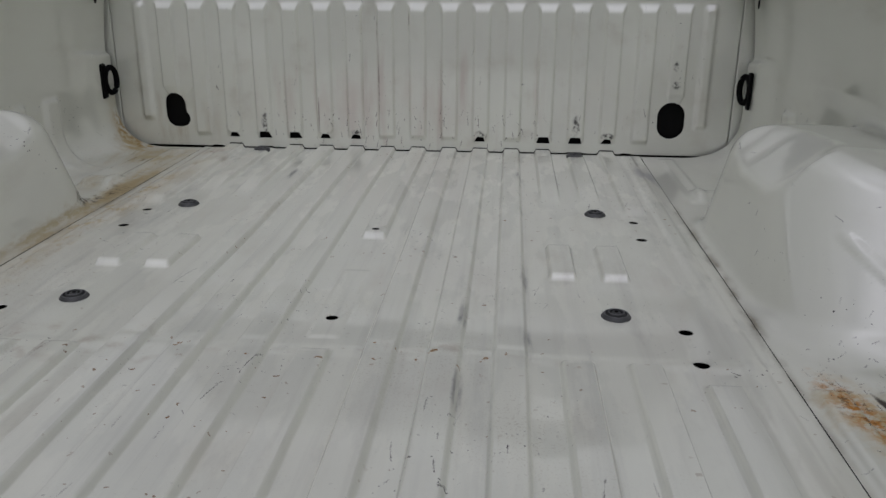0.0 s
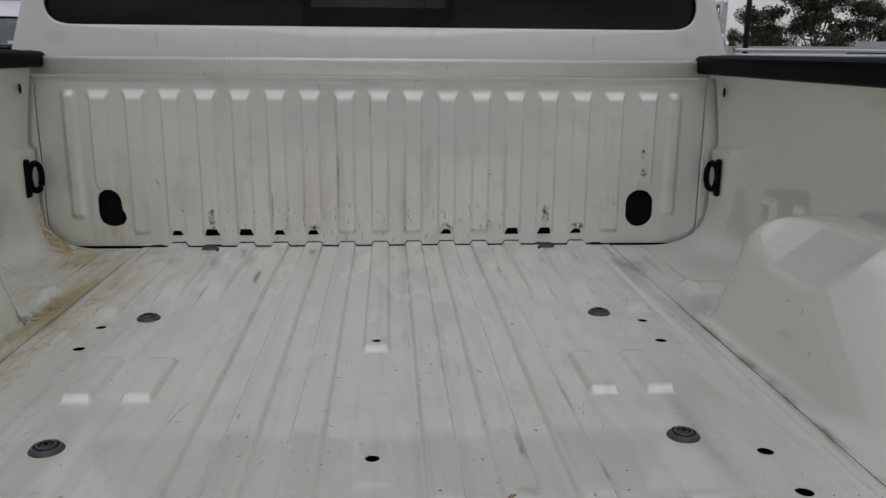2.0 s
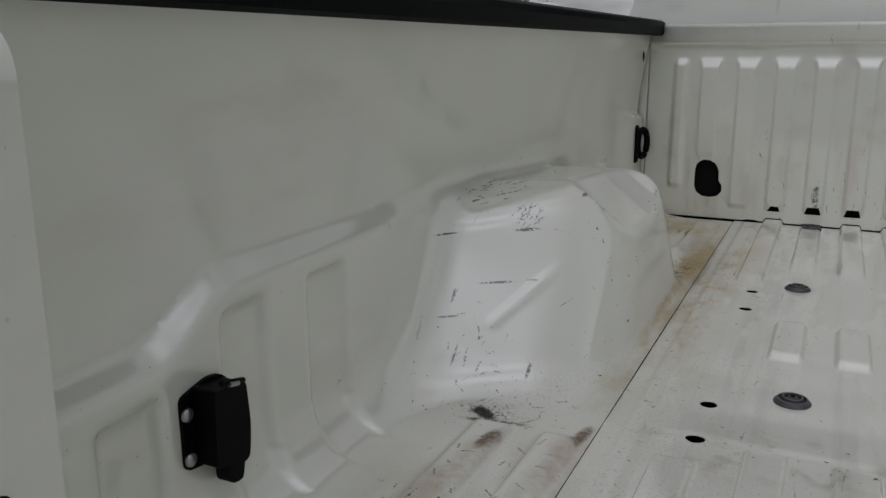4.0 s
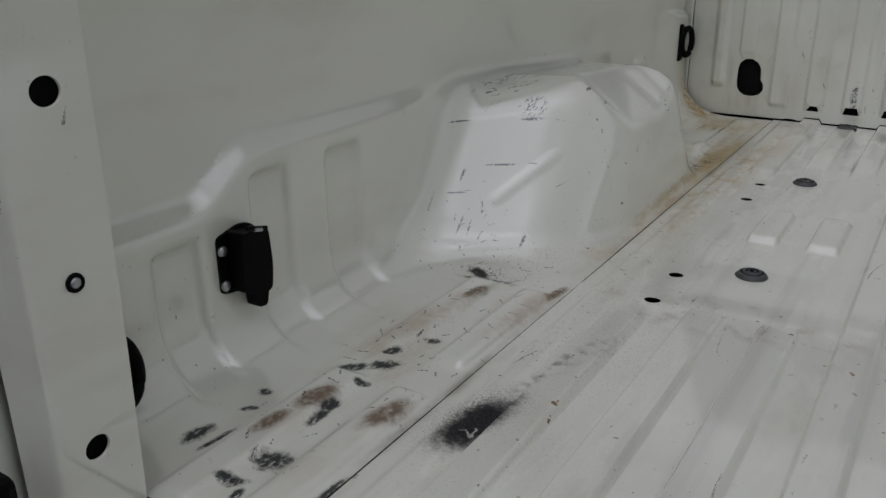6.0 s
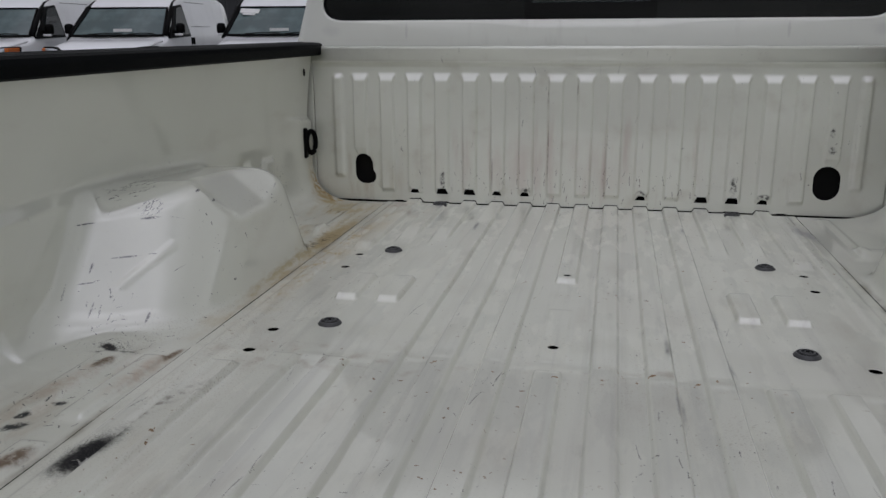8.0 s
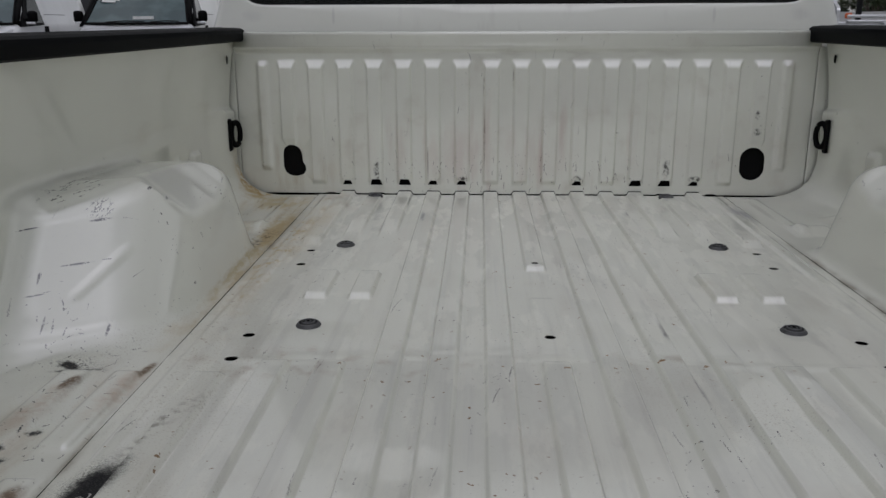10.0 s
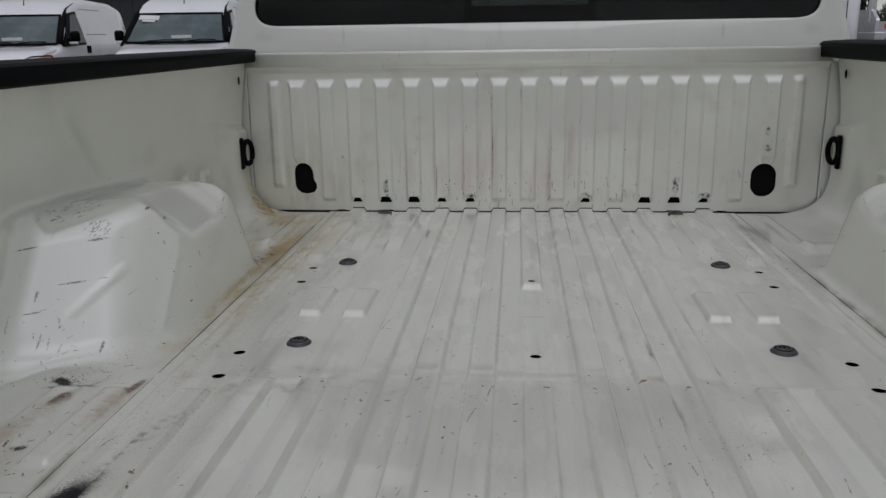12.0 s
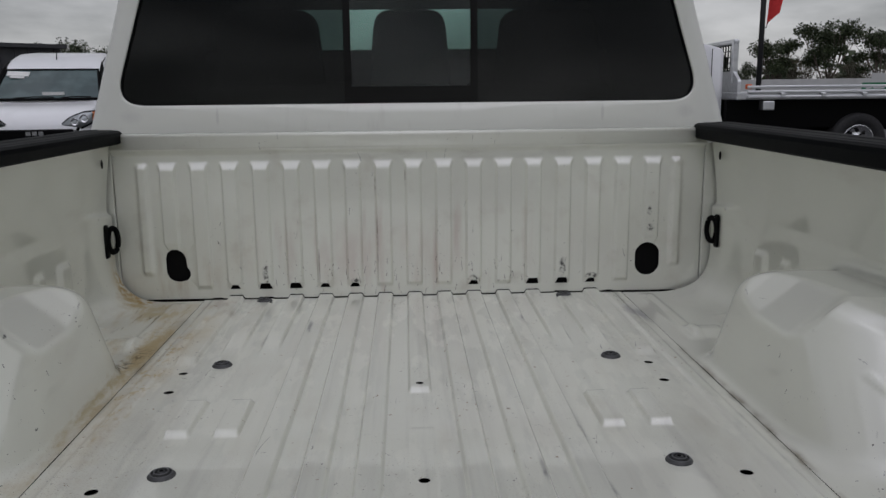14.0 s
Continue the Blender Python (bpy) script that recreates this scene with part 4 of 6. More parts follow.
v, f = sheet(grid_with(-0.8405, 0.8405, 420, RIB_EDGES), np.linspace(0.0, 0.437, 138), lambda a, b: (a, wall_out(a, b), b + np.clip(1 - b / 0.028, 0, 1) * (0.0030 + 0.9 * floor_height(a, -0.02 + 0 * a))), wall_holes, (0, 0.003, 0))
front_wall = add_mesh("front_wall", v, f, M_WALL, truck, "ribbed white front wall of the bed with drain slots")
header = extrude(round_poly([(-0.012, 0.434), (-0.016, 0.4805), (0.034, 0.4805), (0.034, 0.434)], [0.006, 0.011, 0.008, 0.002], 6), "x", -0.845, 0.845)
part("header", header, M_WALL, front_wall, "plain white top rail", True)
# Unlit-looking sheet put behind the slots and ovals as their shade.
part("wall_shade_sheet", box(-0.82, 0.82, 0.022, 0.030, -0.10, 0.44), M_DARK, front_wall)


# bed sides, pressed in one piece with the wheel housings
def bed_side_field(u, y, z):
    ledge = 0.172 + 0.052 * sm(-1.700, -1.590, y)
    high = 0.020 + 0.012 * sm(-1.40, -1.10, y)
    lower = slope(ledge - 0.002, ledge + high, z) * (1 - sm(-0.50, -0.32, y))
    wall_x = 0.884 + 0.009 * (1 - sm(-1.74, -1.52, y))
    wall_x = wall_x + (0.866 + 0.014 * sm(-1.45, -1.05, y) - wall_x) * lower - 0.018 * sm(-0.46, -0.06, y)
    wall_x = wall_x + (0.838 - wall_x) * np.clip((z - 0.22) / 0.24, 0, 1) ** 1.7
    for a, b in ((-1.745, -1.698), (-1.604, -1.556), (-1.472, -1.416)):
        wall_x = wall_x + 0.012 * band(a, b, 0.012, y) * (1 - sm(ledge - 0.032, ledge - 0.014, z))
    # step in the front edge, and two pressed bosses near the front
    wall_x = wall_x - 0.014 * sm(-0.215, -0.085, y) * (1 - sm(0.262, 0.280, z + 0.10 * (y + 0.15)))
    wall_x = wall_x - 0.010 * band(-0.325, -0.285, 0.016, y) * (1 - sm(0.165, 0.180, z))
    wall_x = wall_x - 0.008 * band(-0.448, -0.420, 0.014, y) * (1 - sm(0.166, 0.182, z))
    wall = wall_x - u
    ribs = sum((1 - sm(w * 0.62, w, np.abs(u - c))) for c, w in ((0.645, 0.024), (0.724, 0.026))) * (band(-1.872, -1.635, 0.018, y) + band(-1.545, -1.335, 0.02, y))
    front_ribs = (1 - sm(0.012, 0.022, np.abs(u - 0.675))) * band(-0.46, -0.06, 0.03, y)
    pad = band(0.676, 0.744, 0.010, u) * sm(-0.478, -0.435, y) * (1 - sm(-0.415, -0.375, y))
    shelf = z - 0.014 * pad - 0.0085 * np.clip(ribs, 0, 1) - 0.004 * front_ribs
    skin = smin(wall, shelf, 0.085 + 0.048 * sm(-0.45, -0.08, y))
    # wheel housing: sloped rear, round nose, leaning inner face, nearly level top and a scooped shoulder
    dz, du = z - 0.12, u - 0.79
    rear = (-1.1870 + 0.850 * dz + -0.690 * du + -0.014 * dz * dz + -0.368 * dz * du + -0.025 * du * du - y) / 1.55
    nose = (y + 0.575 + 0.36 * z) / 1.06
    inner = (0.630 + 0.14 * z - u) / 1.01
    top = z - 0.2325 - 0.09 * np.minimum(y + 1.0, 0) + 0.05 * np.maximum(y + 1.0, 0) + 0.06 * (u - 0.83)
    scoop = 0.63 * (0.713 - u) + 0.776 * (z - 0.225) - 0.06 * (1 - sm(-1.055, -1.005, y)) + 0.014 * band(-0.95, -0.84, 0.08, y) - 0.05 * sm(-0.775, -0.70, y)
    well = smax(inner, nose, 0.12)
    well = smax(well, rear, 0.095)
    well = smax(well, top, 0.034 + 0.03 * sm(-0.95, -0.72, y))
    well = smax(well, scoop, 0.009)
    # a raised crease on the sloped rear
    ax, ay, az, bx, by, bz = 0.774, -1.210, 0.082, 0.716, -1.118, 0.139
    ab = np.array([bx - ax, by - ay, bz - az])
    t = np.clip(((u - ax) * ab[0] + (y - ay) * ab[1] + (z - az) * ab[2]) / (ab @ ab), 0, 1)
    away = np.sqrt((u - ax - t * ab[0]) ** 2 + (y - ay - t * ab[1]) ** 2 + (z - az - t * ab[2]) ** 2)
    well = well - 0.0020 * (1 - sm(0.0050, 0.0095, away)) * (1 - 0.6 * sm(0.75, 1.0, t))
    return smin(skin, well, 0.026 + 0.020 * (1 - sm(-1.16, -0.98, y)) * sm(0.64, 0.72, u))


P, quads = nets(bed_side_field, (0.6080, -1.8930, -0.0245), (0.906, -0.012, 0.4635), 0.0057)
sides = []
for s in (-1, 1):
    Q = P.copy()
    if s > 0:
        Q[:, 0] += 0.016 * sm(0.72, 0.84, Q[:, 0])
    Q[:, 0] *= s
    fs = quads if s > 0 else [q[::-1] for q in quads]
    sides.append(add_mesh("bed_side", Q, fs, M_RIGHT if s > 0 else M_LEFT, truck, "white inner bed side with wheel housing, rust and grime" if s > 0 else "white inner bed side with scuffed wheel housing and black marks"))
    if s < 0:
        inner = sides[-1].data
        inner.materials.append(M_LEFT_REAR)
        for face in inner.polygons:
            face.material_index = int(face.center.y < SPLIT)
LEFT, RIGHT = sides

for s, side in zip((-1, 1), sides):
    X = lambda a: s * a
    # black cap along the top of the side
    prof = [(0.815, 0.446), (0.809, 0.450), (0.8075, 0.476), (0.811, 0.4855), (0.820, 0.4905), (0.836, 0.4910), (0.838, 0.4920), (0.874, 0.4922), (0.876, 0.4935), (0.912, 0.4930), (0.914, 0.4915), (0.945, 0.4890), (0.962, 0.482), (0.968, 0.470), (0.968, 0.425), (0.962, 0.425), (0.958, 0.468), (0.945, 0.482), (0.825, 0.480), (0.819, 0.470), (0.819, 0.446)]
    cap = part("rail_cap", extrude([(X(a), b + (0.007 * (b < 0.452) if s < 0 else 0.001)) for a, b in prof], "y", -1.885, 0.004), M_RAIL, truck, "black textured plastic rail cap")
    part("cap_end", box(min(X(0.812), X(0.962)), max(X(0.812), X(0.962)), -0.004, 0.010, 0.452, 0.486, 0.004), M_RAIL, cap)
    # flange between the side and the front wall, with its dark joint
    part("front_flange", box(min(s * 0.8435, s * 0.910), max(s * 0.8435, s * 0.910), -0.003, 0.006, 0.0, 0.436, 0.003), M_SIDE, side, "white joint flange")
    # oval hole near the front, drawn as a dark disc for the shade inside
    place = Matrix.Translation((X(0.8420 + 0.016 * (s > 0)), -0.080, 0.404)) @ Matrix.Rotation(radians(-90 * s), 4, "Y")
    part("post_hole_disc", revolve([(0, 0.0016), (0.008, 0.0016), (0.009, 0.0), (0, -0.002)], place @ Matrix.Diagonal((1.35, 0.8, 1, 1)), 24), M_DARK, side, "dark oval disc standing in for a shaded hole")
    # tie-down ring at the front
    pts = [(X(0.8400 + 0.016 * (s > 0) - 0.008 * math.sin(2 * math.pi * i / 28)), -0.050 + 0.017 * math.sin(2 * math.pi * i / 28), 0.190 + 0.034 * math.cos(2 * math.pi * i / 28)) for i in range(28)]
    ring = part("tie_down_ring", tube(pts, 0.0078, 8, None, True), M_BLACK, side, "black steel tie-down ring", True)
    part("ring_bracket", box(min(X(0.845 + 0.014 * (s > 0)), X(0.866)), max(X(0.845 + 0.014 * (s > 0)), X(0.866)), -0.084, -0.058, 0.142, 0.236, 0.006), M_BLACK, ring)
    # outer body side
    outer = [(0.955, 0.47), (0.972, 0.44), (0.985, 0.30), (0.995, 0.10), (0.985, -0.10), (0.975, -0.36), (0.93, -0.36), (0.93, 0.47)]
    part("outer_panel", extrude([(X(a), b) for a, b in outer], "y", -2.06, 0.02), M_BODY, truck, "smooth white outer bed side", True)
    # rear post with its holes
    px = 0.738
    v, f = sheet(np.linspace(-1.978, -1.888, 19), np.linspace(-0.02, 0.462, 97), lambda a, b: (X(px + 0.012 * sm(-1.955, -1.978, a) + 0.03 * sm(0.405, 0.462, b) ** 2 - 0.002 * np.sin(8 * b)), a + 0.022 * b * sm(-1.978, -1.888, a), b),
                 [(-1.920, 0.352, 0.0145, 0.0165, circle(0.0107)), (-1.925, 0.0755, 0.0145, 0.0165, circle(0.0107))], (X(0.003), 0, 0))
    if s > 0:
        f = [q[::-1] for q in f]
    post = add_mesh("rear_post", v, f, M_SIDE, truck, "white tailgate post with latch holes")
    shell = round_poly([(-1.884, -0.04), (-1.952, -0.04), (-1.966, -0.30), (-2.050, -0.30), (-2.050, 0.468), (-1.884, 0.468)], [0.01, 0.01, 0.02, 0.02, 0.06, 0.03], 6)
    part("post_body", extrude([(a, b) for a, b in shell], "x", X(px + 0.0165), X(0.95), None, 0.012), M_BODY, post, "", True)
    # Dark plate set close behind the latch holes as the shade within them.
    part("post_shade_plate", box(min(X(px + 0.0125), X(px + 0.0155)), max(X(px + 0.0125), X(px + 0.0155)), -1.955, -1.886, 0.03, 0.385), M_DARK, post)
    striker = Matrix.Translation((X(px - 0.0015), -1.919, 0.214)) @ Matrix.Rotation(radians(-90 * s), 4, "Y")
    part("striker_washer", revolve([(0.0045, 0.001), (0.005, 0.0022), (0.0072, 0.0022), (0.0078, 0.0), (0.0045, 0.0), (0.0045, 0.001)], striker, 28), M_BLACK, post, "", True)
    part("striker_bolt", revolve([(0, 0.003), (0.0035, 0.003), (0.0045, 0.0015), (0.0045, -0.001), (0, -0.001)], striker, 20), M_STEEL, post, "steel latch bolt", True)

# left rear: trailer socket, tie-down ring, sill
sock = part("trailer_socket", extrude(round_poly([(-1.6714, 0.0806), (-1.6129, 0.0720), (-1.6095, 0.1391), (-1.6215, 0.1511), (-1.6387, 0.1537), (-1.6714, 0.1460)], 0.006, 3), "x", -0.876, -0.862), M_BLACK, LEFT, "black plastic trailer wiring socket with hinged cover")
part("socket_cover", extrude(round_poly([(-1.6600, 0.0829), (-1.6189, 0.0720), (-1.6146, 0.1047), (-1.6181, 0.1477), (-1.6580, 0.1516)], [0.004, 0.010, 0.012, 0.006, 0.004], 3), "x", -0.864, -0.838), M_BLACK, sock)
part("cover_tab", extrude(round_poly([(-1.6404, 0.0582), (-1.6249, 0.0557), (-1.6189, 0.0806), (-1.6430, 0.0823)], 0.005, 3), "x", -0.858, -0.842), M_BLACK, sock)
part("hinge_pin", tube([(-0.840, -1.6473, 0.1550), (-0.840, -1.6189, 0.1477)], 0.0026, 8), M_BLACK, sock)
part("hinge_spring", tube([(-0.8375, -1.6396, 0.1516), (-0.8375, -1.6284, 0.1490)], 0.0022, 6), M_STEEL, sock, "steel hinge spring")
for zz in (0.1305, 0.090):
    part("screw", revolve([(0, 0.004), (0.004, 0.004), (0.0062, 0.002), (0.0062, 0), (0, 0)], Matrix.Translation((-0.862, -1.6665, zz)) @ Matrix.Rotation(radians(90), 4, "Y"), 16), M_STEEL, sock, "steel screw", True)
pts = [(-0.841 - 0.004 * math.cos(a), -1.829 + 0.0225 * math.sin(a), 0.063 + 0.0335 * math.cos(a)) for a in [2 * math.pi * i / 28 for i in range(28)]]
part("tie_down_ring", tube(pts, 0.0074, 8, None, True), M_BLACK, LEFT, "black steel tie-down ring", True)

SILL = round_poly([(-1.9205, -0.16), (-1.998, -0.16), (-1.968, -0.0015), (-1.9205, -0.0005)], [0.002, 0.01, 0.020, 0.002], 5)
rear_sill = part("rear_sill", extrude(SILL, "x", -0.5835, 0.5835), M_SIDE, truck, "white rear sill of the bed", True)
for s in (-1, 1):
    # end plate, cut to the floor's slanted corner, with a rounded fold down behind
    bm = bmesh.new()
    rows = []
    fold = [(0.0, -0.0010), (0.45, -0.0010), (0.88, -0.0010)] + [(0.88 + 0.12 * math.sin(radians(q)), -0.0010 - 0.010 * (1 - math.cos(radians(q)))) for q in range(10, 90, 10)] + [(1.01, -0.014), (1.06, -0.085), (1.12, -0.16)]
    for yy, zz in fold:
        row = []
        for xx, front in ((0.586, -1.9225), (0.6125, -1.8895), (0.66, -1.8895), (0.70, -1.8895), (0.7415, -1.8895), (0.744, -1.8905)):
            row.append(bm.verts.new((s * xx, front + (-1.968 - front) * yy, zz - 0.003 * (xx > 0.742))))
        rows.append(row)
    for r0, r1 in zip(rows, rows[1:]):
        for i in range(5):
            bm.faces.new((r0[i], r0[i + 1], r1[i + 1], r1[i]))
    bmesh.ops.recalc_face_normals(bm, faces=bm.faces)
    bmesh.ops.solidify(bm, geom=bm.faces[:], thickness=0.0025)
    part("sill_end", bm, M_SIDE, rear_sill, "white folded sill end plate")
    # Dark strip laid under the plate's edges to shade the gap.
    part("sill_shade_strip", box(min(s * 0.58, s * 0.758), max(s * 0.58, s * 0.758), -1.950, -1.86, -0.028, -0.018), M_DARK, rear_sill, "dark strip below the sill plate standing in for the gap's shade")
    part("sill_seam", tube([(s * 0.743, -1.8875, 0.0005), (s * 0.606, -1.8878, 0.0), (s * 0.5860, -1.9205, 0.0), (s * 0.30, -1.9205, 0.0), (0.0, -1.9205, 0.0)], [0.0028, 0.0007, 0.0006, 0.0006, 0.0006], 6), M_DARK, rear_sill, "dark seam round the sill")
    # The slot is not cut: a dark tube draws its shade.
    part("post_slot_shade", tube([(s * 0.739, -1.944, 0.0005), (s * 0.744, -1.961, -0.001), (s * 0.737, -1.9695, -0.016), (s * 0.722, -1.974, -0.05), (s * 0.700, -1.979, -0.10)], [0.001, 0.0035, 0.003, 0.003, 0.003], 8), M_DARK, rear_sill, "dark tube standing in for the shaded slot below the post")
    # welded tab between the post and the plate
    part("post_tab", extrude([(s * 0.7385, -1.898), (s * 0.7385, -1.950), (s * 0.731, -1.940), (s * 0.716, -1.900)], "z", -0.002, 0.0035, None, 0.0012), M_SIDE, rear_sill)
    bm = bmesh.new()
    rnd = random.Random(5)
    for i in range(15):
        t = i / 14
        bmesh.ops.create_icosphere(bm, subdivisions=2, radius=1, matrix=Matrix.Translation((s * (0.734 + 0.004 * rnd.random()), -1.90 - 0.050 * t, 0.004)) @ Matrix.Rotation(rnd.uniform(0, 3), 4, "Z") @ Matrix.Diagonal((0.003 + 0.004 * rnd.random(), 0.003, 0.001 + 0.007 * rnd.random() ** 4, 1)))
    part("seam_sealer", bm, M_SEALER, rear_sill, "lumpy white sealant bead", True)
    # tailgate hinge block below the post
    part("hinge_block", box(min(s * 0.703, s * 0.757), max(s * 0.703, s * 0.757), -2.042, -2.004, 0.060, 0.112, 0.008), M_BLACK, rear_sill, "black tailgate hinge bracket")

# cab
def cab_outline(grow=0.0):
    half = [(0.955, -0.42), (0.965, 0.0), (0.955, 0.42), (0.925, 0.52), (0.815, 0.90), (0.74, 1.02), (0.55, 1.065), (0.0, 1.085)]
    half = [(a + grow * 0.8, b + grow * (1 if b > 0.5 else 0)) for a, b in half]
    return half[:-1] + [half[-1]] + [(-a, b) for a, b in half[-2::-1]]


win_out = round_poly([(-0.845, 0.556), (0.845, 0.556), (0.712, 0.985), (-0.712, 0.985)], [0.09, 0.09, 0.05, 0.05], 10)
CX, CZ = 0.0, 0.76
N = 640
angles = [2 * math.pi * (i + 0.5) / N for i in range(N)]


def ring_of(outline, inset=0.0):
    r = polar([(a - CX, b - CZ) for a, b in outline])
    return [(CX + (r(t) - inset) * math.cos(t), CZ + (r(t) - inset) * math.sin(t)) for t in angles]


lean = lambda z: 0.060 + 0.035 * max(0.0, z - 0.5)
body_ring, glass_ring = ring_of(round_poly(cab_outline(), 0.05, 5)), ring_of(win_out)
rings = []
for add, dy in ((0.0, 1.55), (0.0, 0.5), (0.0, 0.09), (0.004, 0.045), (0.020, 0.012), (0.050, 0.0)):
    rings.append([(CX + (a - CX) * (1 - add), lean(b) + dy, CZ + (b - CZ) * (1 - add)) for a, b in body_ring])
for mix in (0.5, 0.85, 0.97):
    a0 = rings[5]
    rings.append([(p[0] + (g[0] - p[0]) * mix, lean(p[2] + (g[1] - p[2]) * mix), p[2] + (g[1] - p[2]) * mix) for p, g in zip(a0, glass_ring)])
rings.append([(g[0], lean(g[1]) + 0.003, g[1]) for g in glass_ring])
rings.append([(g[0], lean(g[1]) + 0.022, g[1]) for g in glass_ring])
v = [p for r in rings for p in r]
f = [(q * N + i, q * N + (i + 1) % N, (q + 1) * N + (i + 1) % N, (q + 1) * N + i) for q in range(len(rings) - 1) for i in range(N)]
cab = add_mesh("cab", v, f, M_BODY, truck, "white truck cab back with dark privacy glass")
# dark inner trim of the cab
tr = [[(CX + (a - CX) * 0.95, yy, CZ + (b - CZ) * 0.95) for a, b in body_ring] for yy in (0.10, 1.53)]
v = tr[0] + tr[1]
f = [(i, (i + 1) % N, N + (i + 1) % N, N + i) for i in range(N)]
add_mesh("cab_lining", v, f, M_SEAT, cab, "dark grey cab lining")
part("cab_back_lining", box(-0.90, 0.90, 0.095, 0.11, -0.4, 0.53), M_SEAT, cab)
# gasket and glazing
gask = ring_of(win_out, 0.006)
v = [(g[0], lean(g[1]) + 0.006, g[1]) for g in glass_ring] + [(g[0], lean(g[1]) + 0.006, g[1]) for g in gask] + [(g[0], lean(g[1]) + 0.016, g[1]) for g in gask]
f = [(q * N + i, q * N + (i + 1) % N, (q + 1) * N + (i + 1) % N, (q + 1) * N + i) for q in range(2) for i in range(N)]
rear_window = add_mesh("rear_window", v, f, M_BLACK, cab, "wide rear window with a sliding centre pane")


def pane(name, outline, dy, mat, parent, label=""):
    b = bmesh.new()
    lo = [b.verts.new((a, lean(c) + dy, c)) for a, c in outline]
    hi = [b.verts.new((a, lean(c) + dy + 0.004, c)) for a, c in outline]
    b.faces.new(lo), b.faces.new(hi[::-1])
    for i in range(len(outline)):
        j = (i + 1) % len(outline)
        b.faces.new((lo[i], hi[i], hi[j], lo[j]))
    bmesh.ops.recalc_face_normals(b, faces=b.faces)
    return part(name, b, mat, parent, label)


for s in (-1, 1):
    side_pane = [p for p in (gask if s > 0 else gask) if p[0] * s > 0.180]
    side_pane.sort(key=lambda p: math.atan2(p[1] - CZ, s * p[0]))
    side_pane = [(s * 0.180, 0.568)] + side_pane + [(s * 0.180, 0.973)]
    pane("fixed_pane", side_pane, 0.010, M_TINTED, rear_window, "dark privacy glass pane")
    pane("slider_post", [(s * 0.171, 0.560), (s * 0.192, 0.560), (s * 0.192, 0.978), (s * 0.171, 0.978)], 0.004, M_GLOSSBLACK, rear_window)
pane("slider_pane", [(-0.171, 0.60), (0.171, 0.60), (0.171, 0.978), (-0.171, 0.978)], 0.014, M_SLIDER, rear_window, "lighter sliding centre pane")
pane("slider_sill", [(-0.171, 0.558), (0.171, 0.558), (0.171, 0.604), (-0.171, 0.604)], 0.006, M_GLOSSBLACK, rear_window)
# windscreen, dash and seats
pane("windscreen", [(-0.80, 0.50), (0.80, 0.50), (0.70, 0.985), (-0.70, 0.985)], 1.44, M_SHIELD, cab, "greenish windscreen seen through the cab")
part("dashboard", box(-0.88, 0.88, 1.10, 1.52, 0.30, 0.755, 0.04), M_SEAT, cab, "dark dashboard")
part("roof_lining", box(-0.78, 0.78, 0.12, 1.50, 0.945, 1.00, 0.02), M_SEAT, cab, "dark roof lining")
for sx, w in ((-0.42, 0.25), (0.0, 0.135), (0.42, 0.25)):
    seat = part("seat_back", box(sx - w, sx + w, 0.36, 0.50, 0.0, 0.62, 0.05, 3), M_SEAT, cab, "dark grey cloth seat", True)
    hw = 0.135 if w < 0.2 else 0.175
    sx = sx * 1.08
    part("headrest", extrude(round_poly([(sx - hw, 0.60), (sx + hw, 0.60), (sx + hw - 0.025, 0.845), (sx - hw + 0.025, 0.845)], [0.01, 0.01, 0.05, 0.05], 6), "y", 0.38, 0.48, None, 0.015), M_SEAT, seat, "", True)

# front end and wheels, outside the bed
part("hood", extrude(round_poly([(1.45, -0.30), (2.75, -0.35), (2.80, 0.15), (2.70, 0.36), (1.75, 0.47), (1.45, 0.50)], [0.02, 0.08, 0.08, 0.10, 0.1, 0.02], 5), "x", -0.93, 0.93), M_BODY, truck, "white hood and front wings")
part("front_bumper", box(-0.98, 0.98, 2.74, 2.92, -0.48, -0.22, 0.05, 3), M_BLACK, truck, "dark front bumper", True)
part("cab_floor", box(-0.92, 0.92, 0.06, 1.6, -0.46, -0.38), M_DARK, truck)
TYRE = [(0.24, -0.11), (0.36, -0.125), (0.395, -0.10), (0.40, 0.0), (0.395, 0.10), (0.36, 0.125), (0.24, 0.11), (0.22, 0.0), (0.24, -0.11)]
RIM = [(0, 0.05), (0.07, 0.06), (0.09, 0.03), (0.19, 0.05), (0.225, 0.10), (0.24, 0.108), (0.24, -0.10), (0, -0.10)]


def wheel(at, s, parent, tyre=TYRE, rim=RIM, rim_mat=None, scale=1.0):
    m = Matrix.Translation(at) @ Matrix.Rotation(radians(90 * s), 4, "Y") @ Matrix.Scale(scale, 4)
    w = part("wheel", revolve(rim, m, 32), rim_mat or M_ALU, parent, "bright wheel rim", True)
    part("tyre", revolve(tyre, m, 40), M_TYRE, w, "black rubber tyre", True)
    for i in range(8):
        a = 2 * math.pi * i / 8
        # The rim is closed: dark discs stand in for its shaded holes.
        part("wheel_hole_disc", revolve([(0, 0.062), (0.022, 0.062), (0.024, 0.035), (0, 0.035)], m @ Matrix.Translation((0.145 * math.cos(a), 0.145 * math.sin(a), 0.0)), 10), M_DARK, w)
    return w


for s in (-1, 1):
    for yy in (-0.95, 2.05):
        wheel((s * 0.86, yy, GROUND + 0.40), s, truck)

